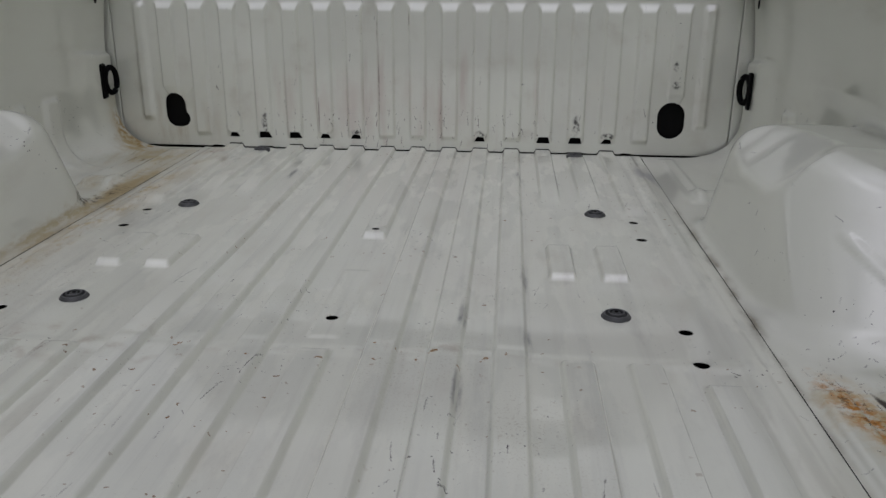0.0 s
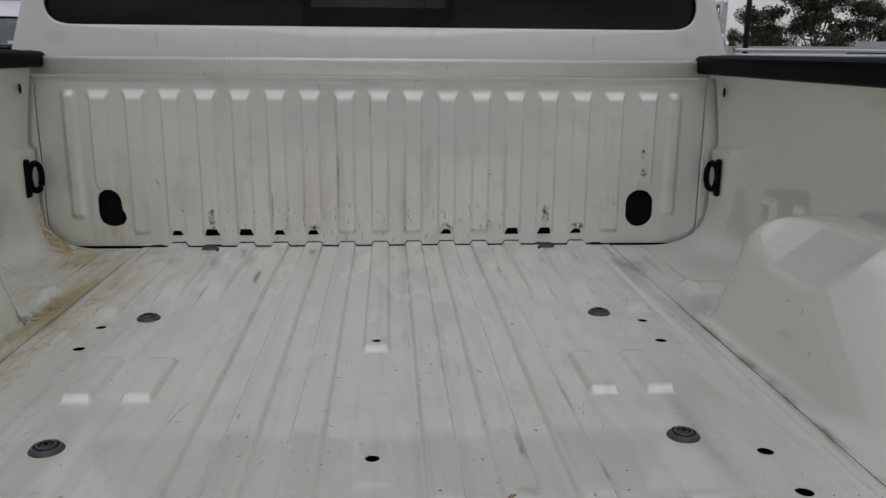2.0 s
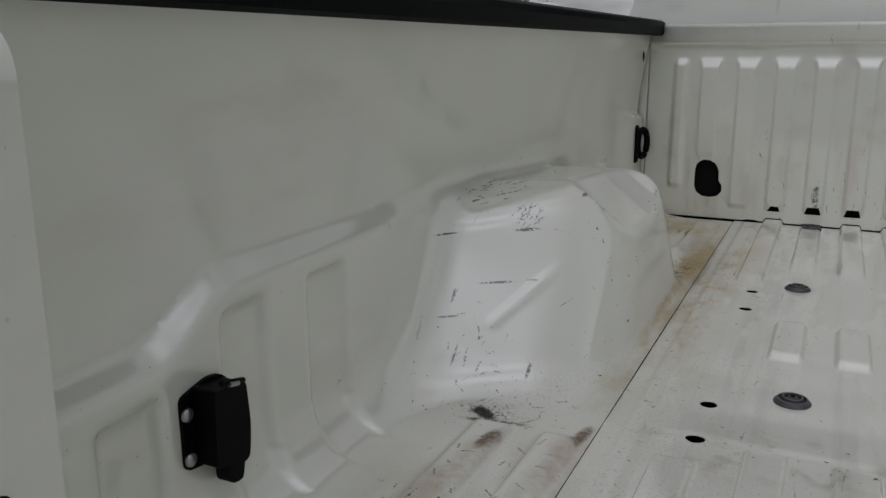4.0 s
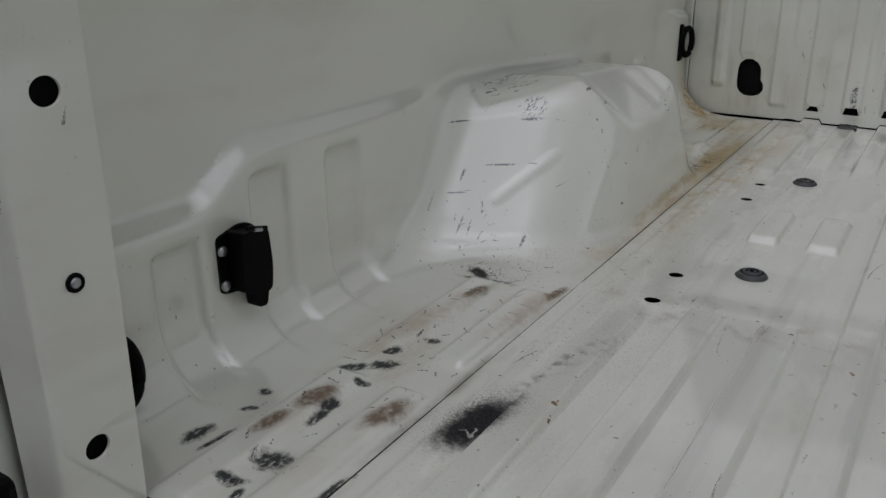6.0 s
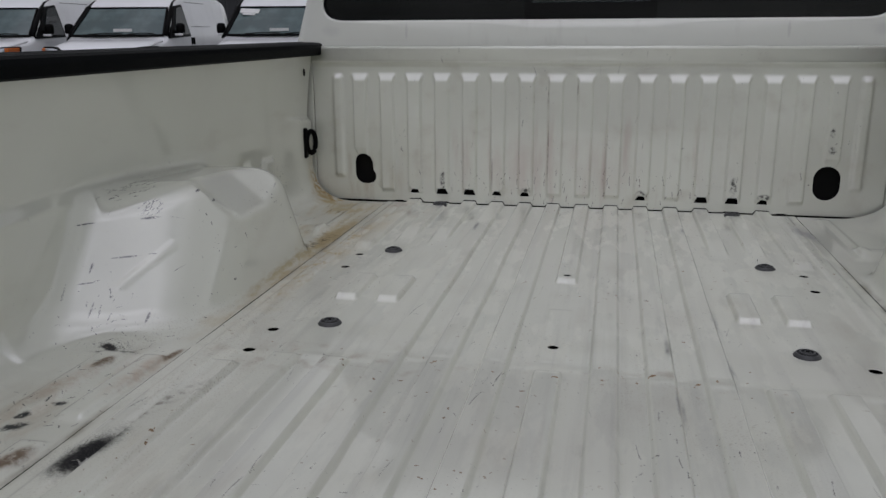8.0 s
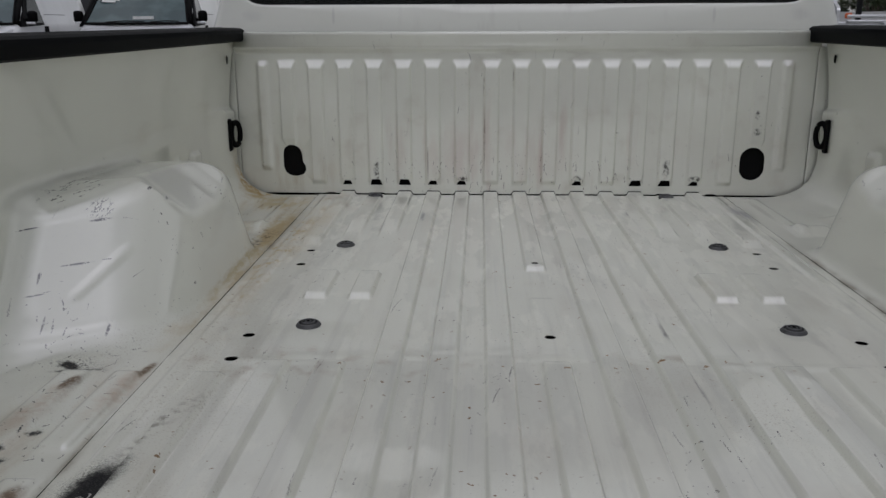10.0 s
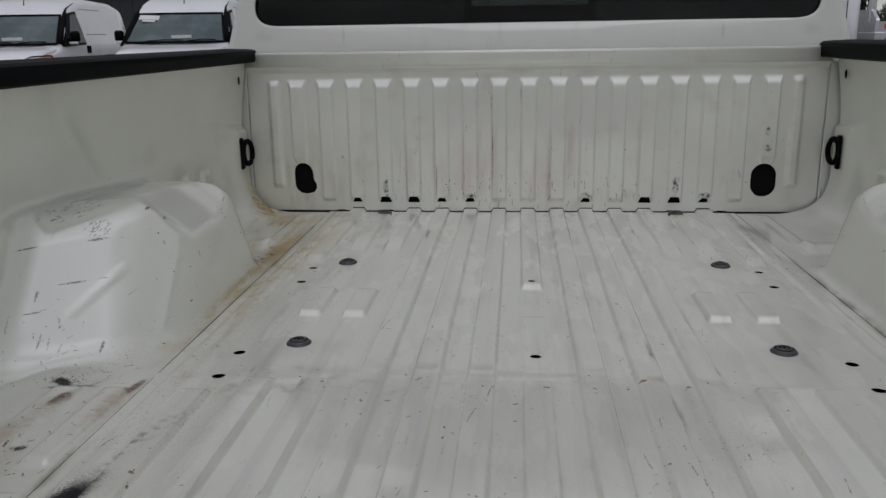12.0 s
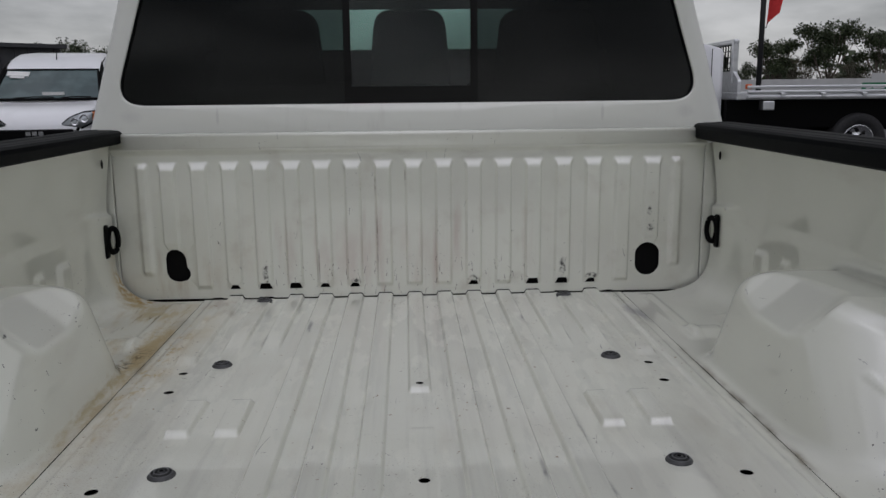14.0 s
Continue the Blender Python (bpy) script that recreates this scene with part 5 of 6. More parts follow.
# ---- vans parked behind ----
def loft(sections, mat, name, parent, label=""):
    """A skin through closed outlines with the same number of points, capped at both ends."""
    n = len(sections[0])
    v = [p for s in sections for p in s]
    f = [(q * n + i, q * n + (i + 1) % n, (q + 1) * n + (i + 1) % n, (q + 1) * n + i) for q in range(len(sections) - 1) for i in range(n)]
    f += [tuple(range(n - 1, -1, -1)), tuple((len(sections) - 1) * n + i for i in range(n))]
    return add_mesh(name, v, f, mat, parent, label)


def section(y, w, z0, z1, taper, r):
    """An upright outline across a vehicle: half width w at the belt, narrower at the top."""
    belt = min(1.12, z1 - 0.06)
    top = w * (1 - 0.20 * max(0.0, z1 - 1.12) / 0.8) if z1 > 1.2 else w * taper
    pts = [(-w * 0.93, z0), (w * 0.93, z0), (w, z0 + 0.18), (w, belt), (top, z1), (-top, z1), (-w, belt), (-w, z0 + 0.18)]
    return [(a, y, b) for a, b in round_poly(pts, [0.05, 0.05, 0.05, 0.05, r, r, 0.05, 0.05], 4)]


def make_van():
    van = thing("cargo_van", (0, 0, 0), "white compact cargo van parked nose out in a row", "van", "row of parked vans")
    st = ((0.00, 0.62, 0.28, 0.72, 0.90, 0.08), (0.06, 0.76, 0.24, 0.93, 0.88, 0.10), (0.25, 0.84, 0.22, 1.03, 0.86, 0.12), (0.60, 0.895, 0.22, 1.07, 0.84, 0.12), (0.80, 0.905, 0.22, 1.11, 0.84, 0.10), (0.92, 0.91, 0.22, 1.145, 0.9, 0.03),
          (1.20, 0.912, 0.22, 1.375, 0.82, 0.05), (1.48, 0.915, 0.22, 1.595, 0.80, 0.06), (1.60, 0.915, 0.22, 1.70, 0.81, 0.10), (1.80, 0.92, 0.22, 1.82, 0.82, 0.16), (2.10, 0.92, 0.22, 1.91, 0.82, 0.18), (2.7, 0.92, 0.22, 1.95, 0.83, 0.18), (4.2, 0.92, 0.22, 1.92, 0.84, 0.18), (4.62, 0.90, 0.26, 1.84, 0.84, 0.16), (4.72, 0.84, 0.4, 1.66, 0.84, 0.14))
    loft([section(*q) for q in st], M_VAN, "body", van)
    flank = lambda z: 0.918 * (1 - 0.20 * max(0.0, z - 1.12) / 0.8)
    # windscreen bowed forward between the pillars
    rows = []
    for t in np.linspace(0, 1, 7):
        yy, zz = 0.88 + 0.60 * t, 1.135 + 0.470 * t
        half = 0.815 - 0.11 * t
        rows.append([(half * a, yy - 0.005 - 0.10 * (1 - a * a) * (1 - 0.4 * t), zz + 0.020) for a in np.linspace(-1, 1, 13)])
    v = [p for r in rows for p in r]
    f = [(q * 13 + i, q * 13 + i + 1, (q + 1) * 13 + i + 1, (q + 1) * 13 + i) for q in range(6) for i in range(12)]
    shield = add_mesh("windscreen", v, f, M_VGLASS, van, "dark teal windscreen")
    border = [rows[0][i] for i in range(13)] + [r[-1] for r in rows[1:]] + [rows[-1][i] for i in range(11, -1, -1)] + [r[0] for r in rows[-2:0:-1]]
    part("windscreen_seal", tube(border, 0.022, 6, None, True), M_BLACK, shield)
    for a, b in ((-0.45, 0.15), (0.25, 0.70)):
        part("wiper", tube([(a, 0.74, 1.175), ((a + b) / 2, 0.72, 1.192), (b, 0.75, 1.185)], 0.010, 6), M_BLACK, shield)
    part("dash_papers", box(-0.05, 0.28, 0.855, 0.865, 1.215, 1.265), M_PAPER, shield, "white papers on the dashboard")
    part("antenna", tube([(0.0, 1.78, 1.80), (0.0, 1.82, 1.94)], [0.012, 0.004], 6), M_BLACK, van)
    for s in (-1, 1):
        # black door frame with its dark glass, set on the flank behind the pillar
        for name, win, out, mat, lab in (("door_frame", [(0.93, 1.10), (1.98, 1.13), (1.93, 1.70), (1.54, 1.66)], 0.012, M_BLACK, "black door window frame"), ("door_window", [(1.17, 1.165), (1.94, 1.165), (1.89, 1.66), (1.60, 1.63)], 0.022, M_VDARK, "dark door window")):
            win = round_poly(win, 0.03, 4)
            b = bmesh.new()
            lo = [b.verts.new((s * (flank(z) + out), y, z)) for y, z in win]
            hi = [b.verts.new((s * (flank(z) - 0.06), y, z)) for y, z in win]
            b.faces.new(lo if s > 0 else lo[::-1])
            b.faces.new(hi[::-1] if s > 0 else hi)
            for i in range(len(win)):
                j = (i + 1) % len(win)
                b.faces.new((lo[i], lo[j], hi[j], hi[i]))
            part(name, b, mat, van, lab)
        part("pillar", tube([(s * 0.85, 0.925, 1.155), (s * 0.80, 1.22, 1.40), (s * 0.762, 1.48, 1.61), (s * 0.735, 1.68, 1.735), (s * 0.72, 2.1, 1.845)], [0.045, 0.045, 0.036, 0.016, 0.006], 8), M_BLACK, van, "black roof seam and pillar", True)
        mir = part("mirror", box(min(s * 0.93, s * 1.085), max(s * 0.93, s * 1.085), 1.16, 1.28, 1.17, 1.36, 0.05, 3), M_BLACK, van, "black door mirror", True)
        part("mirror_trim", box(min(s * 0.915, s * 1.06), max(s * 0.915, s * 1.06), 1.15, 1.20, 1.145, 1.185, 0.012), M_VAN, mir, "white mirror foot")
        part("mirror_foot", box(min(s * 0.88, s * 0.95), max(s * 0.88, s * 0.95), 1.18, 1.26, 1.16, 1.24, 0.01), M_BLACK, mir)
        for a, b, c, e in ((2.15, 3.25, 1.30, 1.31), (2.15, 3.25, 1.74, 1.75)):
            part("panel_seam", box(min(s * (flank(c) - 0.01), s * (flank(c) + 0.003)), max(s * (flank(c) - 0.01), s * (flank(c) + 0.003)), a, b, c, e), M_RUBBER, van)
        bezel = round_poly([(s * 0.34, 0.755), (s * 0.66, 0.70), (s * 0.86, 0.80), (s * 0.90, 0.985), (s * 0.72, 0.975), (s * 0.50, 0.89)], 0.03, 4)
        lamp = part("headlight", extrude(bezel, "y", 0.02, 0.45, None, 0.02), M_BLACK, van, "clear headlight with amber marker", True)
        part("lens", extrude([(s * 0.64 + (a - s * 0.64) * 0.86, 0.85 + (c - 0.85) * 0.82) for a, c in bezel], "y", 0.005, 0.10, None, 0.012), M_LENS, lamp, "clear headlight lens", True)
        for cx, cz, r in ((0.58, 0.815, 0.055), (0.72, 0.865, 0.062)):
            part("reflector", revolve([(0, -0.012), (r * 0.5, -0.010), (r * 0.9, 0.004), (r, 0.014), (r, -0.03), (0, -0.03)], Matrix.Translation((s * cx, 0.0, cz)) @ Matrix.Rotation(radians(90), 4, "X"), 20), M_CHROME, lamp, "", True)
        part("amber_lens", box(min(s * 0.82, s * 0.915), max(s * 0.82, s * 0.915), 0.005, 0.36, 0.83, 0.965, 0.02), M_AMBER, lamp, "amber marker lens")
        for yy in (1.98, 2.09):
            part("door_handle", box(min(s * 0.905, s * 0.945), max(s * 0.905, s * 0.945), yy, yy + 0.05, 0.98, 1.11, 0.012), M_BLACK, van, "black door handle")
        for yy in (0.78, 3.75):
            wheel((s * 0.80, yy, 0.32), s, van, scale=0.79)
    grille = part("grille", box(-0.56, 0.56, -0.02, 0.08, 0.50, 0.715, 0.03), M_BLACK, van, "black grille with a plain chrome badge")
    for i, a in enumerate((-0.12, -0.03, 0.06)):
        part("badge_bar", box(a, a + 0.07, -0.03, -0.015, 0.62, 0.68), M_CHROME, grille)
    part("bumper", box(-0.82, 0.82, -0.03, 0.20, 0.25, 0.50, 0.06, 3), M_BLACK, van, "dark plastic bumper", True)
    return van


k = Mat("van_door_glass", (0.012, 0.016, 0.016), 0.08, spec=0.5).obj()
k.over(k.ramp(k.noise(2.5, 3.0), 0.42, 0.62, 0.0, 0.6), (0.03, 0.04, 0.04))
M_VDARK = k.done()
k = Mat("van_glass", (0.045, 0.075, 0.078), 0.08, spec=0.8).obj()
k.over(k.ramp(k.noise(1.6, 3.0), 0.42, 0.62, 0.0, 0.6), (0.10, 0.15, 0.15))
M_VGLASS = k.done()

eye0 = Vector((-0.15, -2.2))


def bearing(deg_left, dist):
    """A place on the ground at a bearing to the left of straight ahead."""
    return eye0.x - dist * math.sin(radians(deg_left)), eye0.y + dist * math.cos(radians(deg_left))


van = make_van()
VAN_AXIS = 9.0
d = Vector((-math.sin(radians(VAN_AXIS)), math.cos(radians(VAN_AXIS))))
first = True
for vx, vy in ((-9.18, 12.2), (-6.27, 12.7), (-11.65, 11.7)):
    # mirrors stand 1.21 behind the nose
    ax, ay = vx - 1.21 * 1.08 * d.x, vy - 1.21 * 1.08 * d.y
    m = pose(ax, ay, ground_z(ax, ay), 0, 0, VAN_AXIS) @ Matrix.Scale(1.08, 4)
    if first:
        van.matrix_basis = m
        first = False
    else:
        one = copy_thing(van, m)
        one.matrix_basis = m
        if vx > -9:
            tilt = Matrix.Translation((-0.50, 1.325, 1.56)) @ Matrix.Rotation(radians(-50), 4, "X") @ Matrix.Rotation(radians(4), 4, "Y")
            for w, h, q in ((0.17, 0.055, 0.0), (0.11, 0.022, -0.085)):
                bb = box(-w, w, -0.006, 0.006, q - h, q + h)
                bb.transform(tilt)
                part("sticker", bb, M_PAPER, next(c for c in one.children if c.name.startswith("windscreen")), "white paper sticker")


# parked pickup beside the vans, seen from the front
def make_pickup(at, turn):
    t = thing("parked_pickup", (0, 0, 0), "white pickup with a chrome-framed cross-bar grille", "pickup truck")
    st = ((0.0, 0.86, 0.45, 1.10, 0.96, 0.08), (0.10, 0.95, 0.40, 1.22, 0.94, 0.12), (1.2, 0.98, 0.35, 1.34, 0.92, 0.14), (1.45, 0.98, 0.35, 1.42, 0.90, 0.12), (2.0, 0.98, 0.35, 1.86, 0.80, 0.14), (2.6, 0.98, 0.35, 1.93, 0.78, 0.16), (3.4, 0.98, 0.35, 1.90, 0.78, 0.16), (3.5, 0.98, 0.35, 1.40, 0.95, 0.08), (5.6, 0.98, 0.40, 1.38, 0.96, 0.05))
    loft([section(*q) for q in st], M_VAN, "body", t)
    g = part("grille", box(-0.50, 0.50, -0.05, 0.10, 0.80, 1.16, 0.05, 3), M_CHROME, t, "chrome cross-bar grille", True)
    for sx in (-1, 1):
        for a, b in ((0.83, 0.955), (1.0, 1.12)):
            part("grille_opening", box(min(sx * 0.05, sx * 0.44), max(sx * 0.05, sx * 0.44), -0.058, -0.02, a, b, 0.02), M_BLACK, g)
        part("headlight", box(min(sx * 0.55, sx * 0.92), max(sx * 0.55, sx * 0.92), -0.01, 0.25, 0.86, 1.12, 0.05, 3), M_LENS, t, "clear headlight", True)
        for yy in (0.95, 4.6):
            wheel((sx * 0.88, yy, 0.40), sx, t)
        part("mirror", box(min(sx * 1.0, sx * 1.2), max(sx * 1.0, sx * 1.2), 1.75, 1.9, 1.35, 1.6, 0.04), M_BLACK, t)
    part("bumper", box(-0.98, 0.98, -0.14, 0.12, 0.46, 0.76, 0.06, 3), M_BLACK, t, "dark front bumper", True)
    v = [(-0.80, 1.52, 1.42), (0.80, 1.52, 1.42), (0.72, 2.02, 1.86), (-0.72, 2.02, 1.86)]
    v = [(a, b - 0.05, c + 0.01) for a, b, c in v] + [(a, b + 0.03, c) for a, b, c in v]
    add_mesh("windscreen", v, [(0, 1, 2, 3), (7, 6, 5, 4), (0, 4, 5, 1), (1, 5, 6, 2), (2, 6, 7, 3), (3, 7, 4, 0)], M_VGLASS, t, "dark windscreen", False)
    t.matrix_basis = pose(*at, ground_z(*at), 0, 0, turn)
    return t


make_pickup(bearing(50.4, 18.5), 38)

# dark low building behind the vans, with a pale gable beside it
bld = thing("dark_building", (-14, 26, GROUND), "long low building with dark grey siding", "building")
ax = []
b0, b1 = Vector(bearing(45, 30)), Vector(bearing(21.7, 33))
along = (b1 - b0).normalized()
back = Vector((-along.y, along.x))


def slab(a0, a1, c0, c1, z0, z1):
    """A box on the building's own axes."""
    b = bmesh.new()
    bmesh.ops.create_cube(b, size=1, matrix=Matrix.Translation((b0.x, b0.y, GROUND)) @ Matrix(((along.x, back.x, 0, 0), (along.y, back.y, 0, 0), (0, 0, 1, 0), (0, 0, 0, 1))) @ Matrix.Translation(((a0 + a1) / 2, (c0 + c1) / 2, (z0 + z1) / 2)) @ Matrix.Diagonal((a1 - a0, c1 - c0, z1 - z0, 1)))
    return b


LB = (b1 - b0).length
part("wall", slab(0, LB, 0, 9, 0, 3.02), M_SIDING, bld)
part("roof_edge", slab(-0.15, LB + 0.15, -0.2, 9.2, 3.02, 3.16), M_SIDING, bld)
for i in range(int(LB / 0.45)):
    part("siding_rib", slab(0.2 + 0.45 * i, 0.26 + 0.45 * i, -0.05, 0.0, 0.05, 3.0), M_SIDING, bld)
gab = thing("gabled_building", (*bearing(50, 26), GROUND), "beige gabled building with white roof edge", "building")
g0 = Vector(bearing(46.5, 27))
gdir = Vector((-math.cos(radians(46.5)), -math.sin(radians(46.5))))
pr = lambda a, z: (g0.x + gdir.x * a, g0.y + gdir.y * a, GROUND + z)
off = Vector((-math.sin(radians(46.5)), math.cos(radians(46.5)), 0)) * 6
fr = [pr(0, 0), pr(9, 0), pr(9, 2.6), pr(4.5, 5.2), pr(0, 2.6)]
v = fr + [tuple(Vector(p) + off) for p in fr]
add_mesh("wall", v, [(0, 1, 2, 3, 4), (9, 8, 7, 6, 5), (0, 5, 6, 1), (1, 6, 7, 2), (2, 7, 8, 3), (3, 8, 9, 4), (4, 9, 5, 0)], M_BEIGE, gab, "", False)
part("verge", tube([pr(-0.3, 2.5), pr(4.5, 5.3), pr(9.3, 2.5)], 0.14, 6), M_PALE, gab, "white roof edge")

# grass strip by the parked pickup
bm = bmesh.new()
bank = []
for i in range(13):
    row = []
    for j in range(9):
        gx, gy = bearing(43.0 + 1.5 * i, 21.5 + 0.9 * j)
        row.append(bm.verts.new((gx, gy, ground_z(gx, gy) + 0.04 + 1.5 * float(sm(21.5, 27.5, 21.5 + 0.9 * j)))))
    bank.append(row)
for ra, rb in zip(bank, bank[1:]):
    for j in range(8):
        bm.faces.new((ra[j], ra[j + 1], rb[j + 1], rb[j]))
bmesh.ops.recalc_face_normals(bm, faces=bm.faces)
part("grass_strip", bm, M_GRASS, None)
tagged(bpy.data.objects["grass_strip"], "sloping bank of green grass behind the lot", "grass", kind="structure")


# ---- flatbed truck ----
def make_flatbed(at, turn):
    """Local x points to the tail, the side seen faces -y."""
    t = thing("flatbed_truck", (0, 0, 0), "white flatbed truck with an aluminium deck and headboard", "truck")
    prof = round_poly([(-2.9, 0.55), (0.10, 0.55), (0.10, 1.84), (-0.45, 1.98), (-0.75, 1.94), (-1.35, 1.52), (-2.75, 1.40), (-2.92, 1.20)], [0.05, 0.05, 0.10, 0.2, 0.25, 0.15, 0.15, 0.1], 5)
    cabb = part("cab", extrude(prof, "y", -0.98, 0.98), M_VAN, t, "white truck cab", True)
    for s in (-1, 1):
        w = round_poly([(-1.06, 1.47), (-0.17, 1.49), (-0.22, 1.86), (-0.62, 1.86)], 0.07, 4)
        part("door_window", extrude(w, "y", s * 0.955, s * 0.995), M_VGLASS, cabb, "dark door window")
        part("door_handle", box(-0.42, -0.16, min(s * 0.97, s * 1.02), max(s * 0.97, s * 1.02), 1.34, 1.40, 0.01), M_BLACK, cabb, "black door handle")
        part("door_seam", box(-0.08, -0.07, min(s * 0.975, s * 0.985), max(s * 0.975, s * 0.985), 0.7, 1.84), M_BLACK, cabb)
        part("mirror", box(-1.06, -0.86, min(s * 1.0, s * 1.26), max(s * 1.0, s * 1.26), 1.52, 1.70, 0.05, 3), M_BLACK, cabb, "black door mirror", True)
        part("headboard_post", box(0.32, 0.42, min(s * 0.62, s * 0.72), max(s * 0.62, s * 0.72), 1.30, 1.97, 0.02), M_ALU, t, "bright aluminium headboard post")
    part("headboard_base", extrude(round_poly([(-0.98, 1.06), (0.98, 1.06), (0.98, 1.36), (0.72, 1.50), (-0.72, 1.50), (-0.98, 1.36)], 0.03, 3), "x", 0.34, 0.39), M_ALU, t, "aluminium headboard plate")
    part("headboard_top", box(0.32, 0.42, -0.74, 0.74, 1.92, 2.0, 0.03, 3), M_ALU, t, "aluminium headboard bar")
    for i in range(10):
        part("headboard_bar", box(0.36, 0.375, -0.62 + 0.138 * i - 0.012, -0.62 + 0.138 * i + 0.012, 1.48, 1.94), M_BLACK, t, "dark headboard mesh bar")
    for i in range(5):
        part("headboard_bar", box(0.352, 0.36, -0.66, 0.66, 1.54 + 0.09 * i, 1.555 + 0.09 * i), M_BLACK, t, "dark headboard mesh bar")
    part("marker_lamp", box(0.46, 0.56, -1.02, -0.96, 1.22, 1.30, 0.02), M_ORANGE, t, "orange marker lamp")
    part("deck", box(0.30, 5.6, -1.10, 1.10, 1.06, 1.17, 0.01), M_ALU, t, "aluminium deck")
    for i, zz in enumerate((1.08, 1.155, 1.23)):
        part("deck_rail", box(0.45, 5.6, -1.165 + 0.02 * i, -1.09, zz, zz + 0.045, 0.012), M_ALU, t, "aluminium side rail")
    for i in range(7):
        part("stake_pocket", box(0.95 + 0.62 * i, 1.02 + 0.62 * i, -1.185, -1.12, 1.10, 1.16, 0.008), M_ALU, t)
    part("toolbox", box(0.70, 0.88, -1.13, -0.80, 0.90, 1.04, 0.015), M_ALU, t)
    part("frame_rail", box(0.1, 5.5, -0.42, 0.42, 0.55, 1.04), M_BLACK, t, "black chassis frame")
    part("skirt", box(0.20, 5.4, -0.95, -0.80, 0.62, 1.04), M_BLACK, t, "black side skirt")
    for s in (-1, 1):
        for xx in (-2.0, 2.25):
            m = Matrix.Translation((xx, s * 0.92, 0.42)) @ Matrix.Rotation(radians(90 * s * -1), 4, "X")
            w = part("wheel", revolve(RIM, m, 32), M_CHROME, t, "chrome wheel", True)
            part("tyre", revolve(TYRE, m @ Matrix.Scale(1.06, 4), 40), M_TYRE, w, "", True)
            for i in range(8):
                a = 2 * math.pi * i / 8
                # Dark discs again draw the shade of the rim's holes.
                part("wheel_hole_disc", revolve([(0, 0.062), (0.024, 0.062), (0.026, 0.035), (0, 0.035)], m @ Matrix.Translation((0.145 * math.cos(a), 0.145 * math.sin(a), 0.0)), 10), M_DARK, w)
    t.matrix_basis = pose(*at, GROUND, 0, 0, turn) @ Matrix.Scale(1.16, 4)
    return t


make_flatbed(bearing(-20.2, 16.9), -4)

# pole with a red flag
px, py = bearing(-23.8, 22)
pole = thing("flag_pole", (px, py, GROUND), "dark pole with a red feather flag", "flag pole")
part("pole", tube([(px, py, GROUND), (px, py, GROUND + 7.5)], [0.068, 0.060], 12), M_POLE, pole, "", True)
bm = bmesh.new()
rows = 14
fl = []
for i in range(rows):
    t = i / (rows - 1)
    fl.append([bm.verts.new((px + 0.10 + (0.27 + 0.58 * (1 - t)) * a + 0.02, py + 0.06 * math.sin(7 * t + 4 * a), GROUND + 2.93 + 2.6 * (1 - t) + 0.28 * a)) for a in (0, 0.25, 0.5, 0.75, 1)])
for r0, r1 in zip(fl, fl[1:]):
    for i in range(4):
        bm.faces.new((r0[i], r0[i + 1], r1[i + 1], r1[i]))
flag = part("flag", bm, M_RED, pole, "red cloth flag", True)
part("flag_arm", tube([(px, py, GROUND + 2.88), (px + 0.10, py, GROUND + 2.86), (px + 0.14, py, GROUND + 3.0)], 0.018, 6), M_POLE, pole)


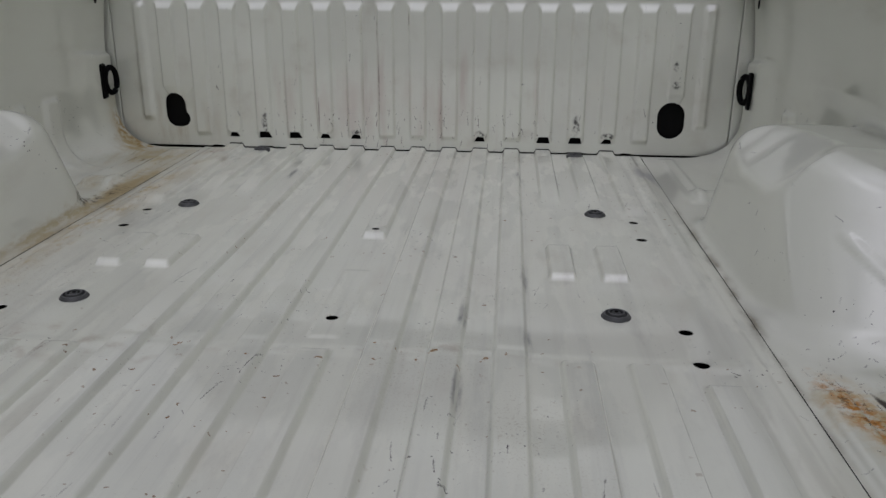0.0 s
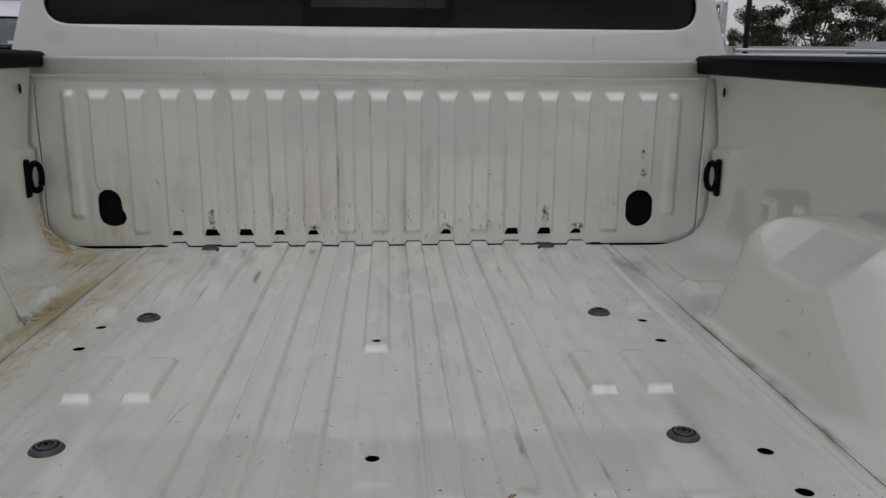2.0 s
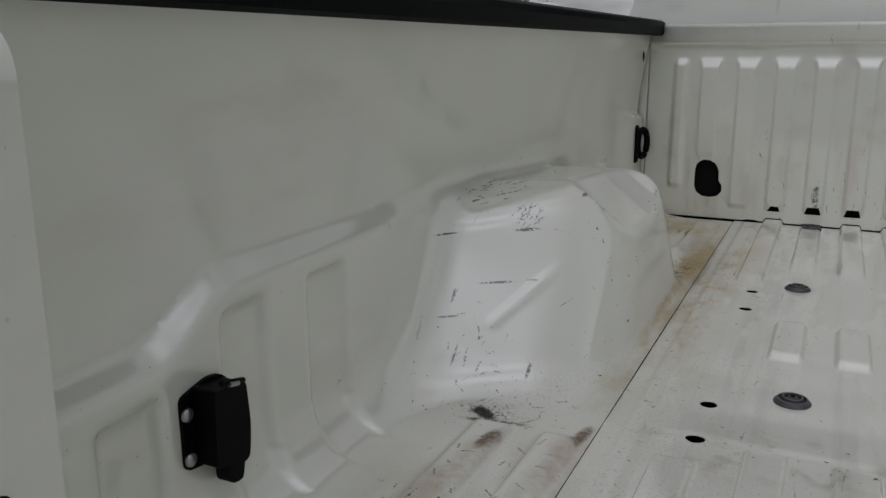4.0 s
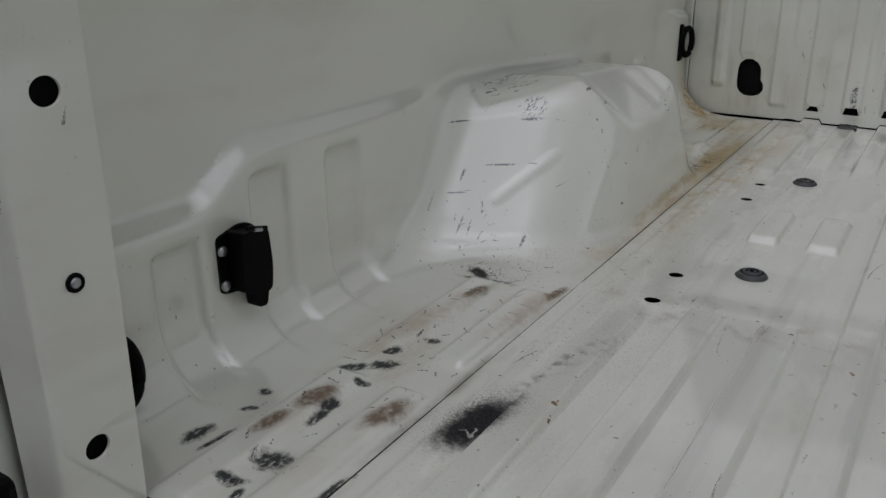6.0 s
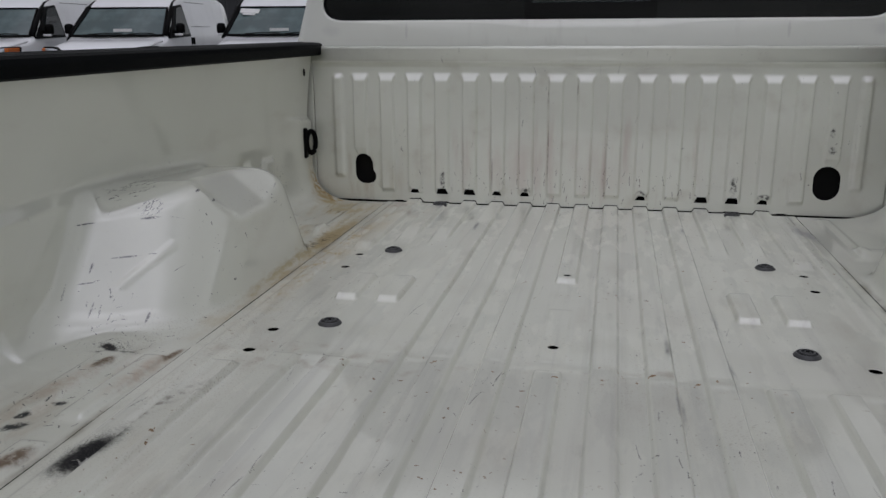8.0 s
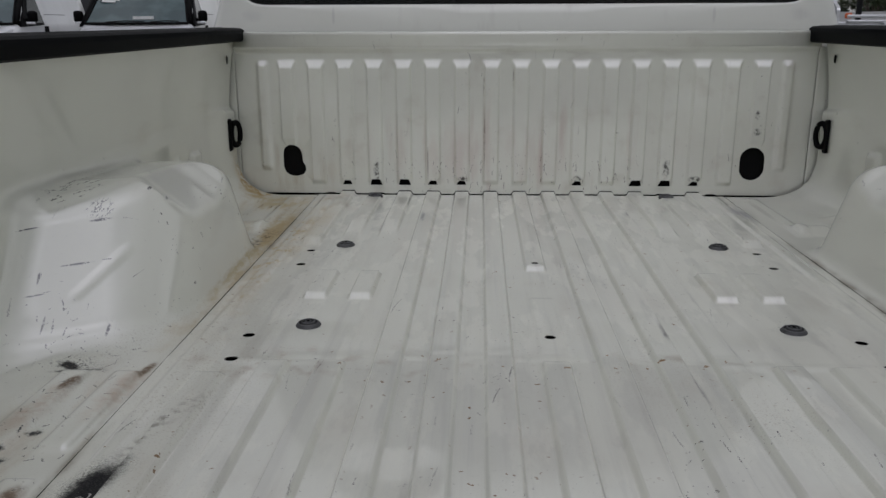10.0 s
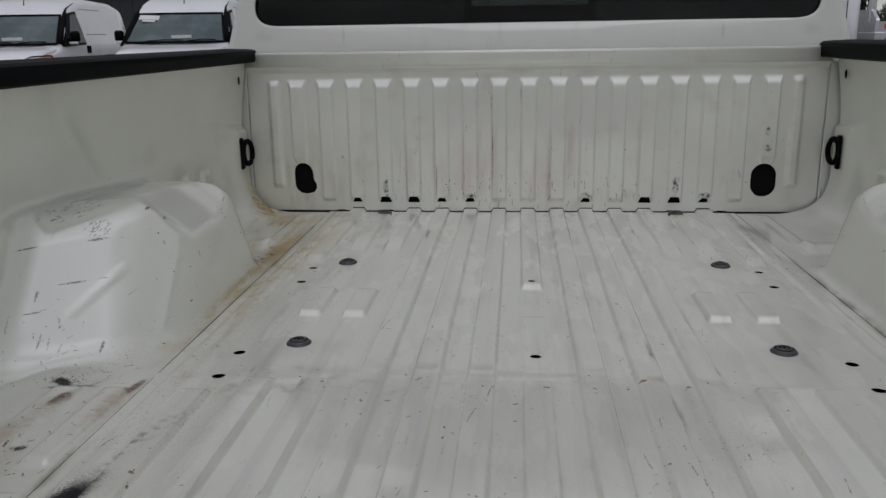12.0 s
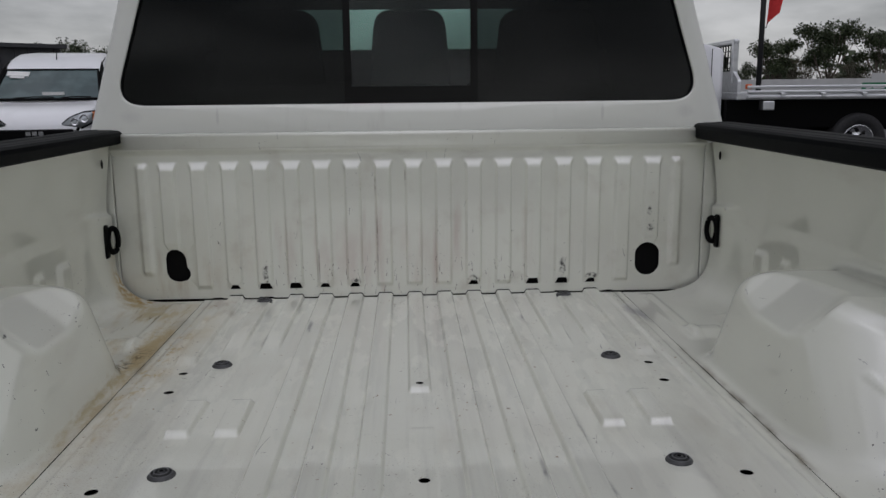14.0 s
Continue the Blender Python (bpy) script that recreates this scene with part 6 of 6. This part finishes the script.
# ---- trees and distance ----
def make_tree(seed, height, spread, leaf, density, gap):
    rnd = random.Random(seed)
    t = thing("tree", (0, 0, 0), "broad roadside tree with dark green leaves" if leaf is M_LEAF else "sparse roadside tree with thin grey-green leaves", "tree", "trees beyond the lot")
    bm = bmesh.new()
    tips = []
    base = 0.018 * height + 0.05
    tube([(0, 0, 0), (0.04 * height * (rnd.random() - 0.5), 0.0, 0.22 * height), (0.06 * height * (rnd.random() - 0.5), 0.05 * height * (rnd.random() - 0.5), 0.45 * height)], [base, base * 0.8, base * 0.55], 8, bm)
    for i in range(9):
        a = 2 * math.pi * (i + rnd.random() * 0.7) / 9
        s = Vector((0, 0, (0.20 + 0.28 * rnd.random()) * height))
        e = Vector((math.cos(a) * spread * (0.45 + 0.5 * rnd.random()), math.sin(a) * spread * (0.45 + 0.5 * rnd.random()), (0.45 + 0.50 * rnd.random()) * height))
        mid = (s + e) / 2 + Vector((0, 0, -0.05 * height))
        tube([s, mid, e], [base * 0.45, base * 0.3, base * 0.12], 6, bm)
        tips += [e, (mid + e) / 2]
        for q in range(2):
            e2 = e + Vector((rnd.uniform(-1, 1), rnd.uniform(-1, 1), rnd.uniform(0.0, 0.8))) * spread * 0.35
            tube([mid, (mid + e2) / 2, e2], [base * 0.22, base * 0.15, base * 0.06], 5, bm)
            tips.append(e2)
    part("trunk", bm, M_BARK, t, "", True)
    v, f = [], []
    for c in tips:
        if rnd.random() < gap:
            continue
        rad = spread * (0.22 + 0.20 * rnd.random())
        for q in range(density):
            d = Vector((rnd.gauss(0, 1), rnd.gauss(0, 1), rnd.gauss(0, 0.75)))
            d = d.normalized() * rad * rnd.random() ** 0.45
            p = c + d
            s1 = 0.036 * height * (0.5 + 0.7 * rnd.random())
            a = Vector((rnd.gauss(0, 1), rnd.gauss(0, 1), rnd.gauss(0, 1))).normalized()
            b = a.cross(Vector((rnd.gauss(0, 1), rnd.gauss(0, 1), rnd.gauss(0, 1)))).normalized()
            n = len(v)
            v += [p - a * s1 * 0.5, p + b * s1 * 0.28, p + a * s1 * 0.5, p - b * s1 * 0.28]
            f.append((n, n + 1, n + 2, n + 3))
    add_mesh("crown", v, f, leaf, t, "", False)
    return t


models = [make_tree(3, 6.2, 1.9, M_LEAF, 260, 0.15), make_tree(8, 6.8, 2.0, M_LEAF, 170, 0.3), make_tree(14, 5.8, 2.2, M_LEAF_THIN, 80, 0.3), make_tree(21, 5.0, 2.1, M_LEAF, 260, 0.1)]
rnd = random.Random(11)
spots = [(-21.0, 52, 3, 0.85), (-22.6, 50, 3, 1.1), (-24.4, 49, 0, 1.35), (-26.1, 50, 2, 1.35), (-27.6, 48, 0, 1.6), (-28.9, 51, 2, 1.2), (-30.4, 49, 0, 1.45), (-32.2, 48, 1, 1.3), (-33.8, 50, 0, 1.05), (-36.0, 52, 2, 1.1),
         (-18.5, 55, 3, 0.9), (-38.5, 50, 3, 1.0), (21.2, 40, 3, 1.6), (20.2, 40, 3, 1.45), (19.3, 41, 3, 1.25), (18.4, 52, 0, 1.2), (57.0, 40, 3, 1.0), (53.5, 42, 0, 1.0)]
used = set()
for deg, dist, i, sc in spots:
    x, y = bearing(deg, dist)
    m = pose(x, y, GROUND, 0, 0, rnd.uniform(0, 360)) @ Matrix.Scale(sc * (0.44 if deg < 0 else 0.42), 4)
    if i not in used:
        used.add(i)
        models[i].matrix_basis = m
    else:
        c = copy_thing(models[i], m)
        c.matrix_basis = m

low = thing("pale_warehouse", (*bearing(-29, 46), GROUND), "long pale low wall of a distant warehouse", "building")
w0, w1 = Vector(bearing(-21.5, 47)), Vector(bearing(-40, 47))
wd = (w1 - w0).normalized()
wn_ = Vector((wd.y, -wd.x)) * -1
pts = lambda a, c: (w0.x + wd.x * a + wn_.x * c, w0.y + wd.y * a + wn_.y * c)
bm = bmesh.new()
LW = (w1 - w0).length
for a0, a1, zt in ((0, LW * 0.46, 1.75), (LW * 0.46, LW, 2.0)):
    ring = [pts(a0, 0), pts(a1, 0), pts(a1, 6), pts(a0, 6)]
    lo = [bm.verts.new((*p, GROUND)) for p in ring]
    hi = [bm.verts.new((*p, GROUND + zt)) for p in ring]
    bm.faces.new(hi)
    for i in range(4):
        bm.faces.new((lo[i], lo[(i + 1) % 4], hi[(i + 1) % 4], hi[i]))
part("wall", bm, M_PALE, low)

sx_, sy_ = bearing(-30.7, 44)
sign = thing("road_sign", (sx_, sy_, GROUND), "green road sign with white lettering on posts", "sign")
face = Matrix.Translation((sx_, sy_, GROUND)) @ Matrix.Rotation(radians(-31), 4, "Z") @ Matrix.Scale(0.95, 4)
board = box(-0.95, 0.95, -0.02, 0.02, 1.15, 1.62, 0.01)
board.transform(face)
sb = part("board", board, M_GREEN, sign)
for a, c in ((-0.75, -0.50), (-0.42, 0.05), (0.15, 0.30), (0.40, 0.75)):
    q = box(a, c, -0.032, -0.021, 1.32, 1.46)
    q.transform(face)
    part("lettering_bar", q, M_SIGNWHITE, sb)
for a in (-0.7, 0.7):
    q = box(a - 0.04, a + 0.04, 0.02, 0.09, 0, 1.6)
    q.transform(face)
    part("post", q, M_STEEL, sign)

# low bushes along the far edge
rnd = random.Random(4)
v, f = [], []
for i in range(16000):
    deg = rnd.uniform(-46, -14) if i % 4 == 0 else rnd.uniform(24, 330)
    dist = rnd.uniform(53, 57)
    x, y = bearing(deg, dist)
    z = GROUND + rnd.random() ** 1.3 * (1.9 + 0.9 * math.sin(deg * 1.7) + 0.5 * math.sin(deg * 4.1))
    a = Vector((rnd.gauss(0, 1), rnd.gauss(0, 1), rnd.gauss(0, 1))).normalized() * 0.42
    c = a.cross(Vector((rnd.gauss(0, 1), rnd.gauss(0, 1), rnd.gauss(0, 1)))).normalized() * 0.22
    p, n = Vector((x, y, max(z, GROUND + 0.1))), len(v)
    v += [p - a, p + c, p + a, p - c]
    f.append((n, n + 1, n + 2, n + 3))
tagged(add_mesh("far_bushes", v, f, M_LEAF, None, "", False), "dense dark green bushes in the distance", "bushes", kind="stuff")
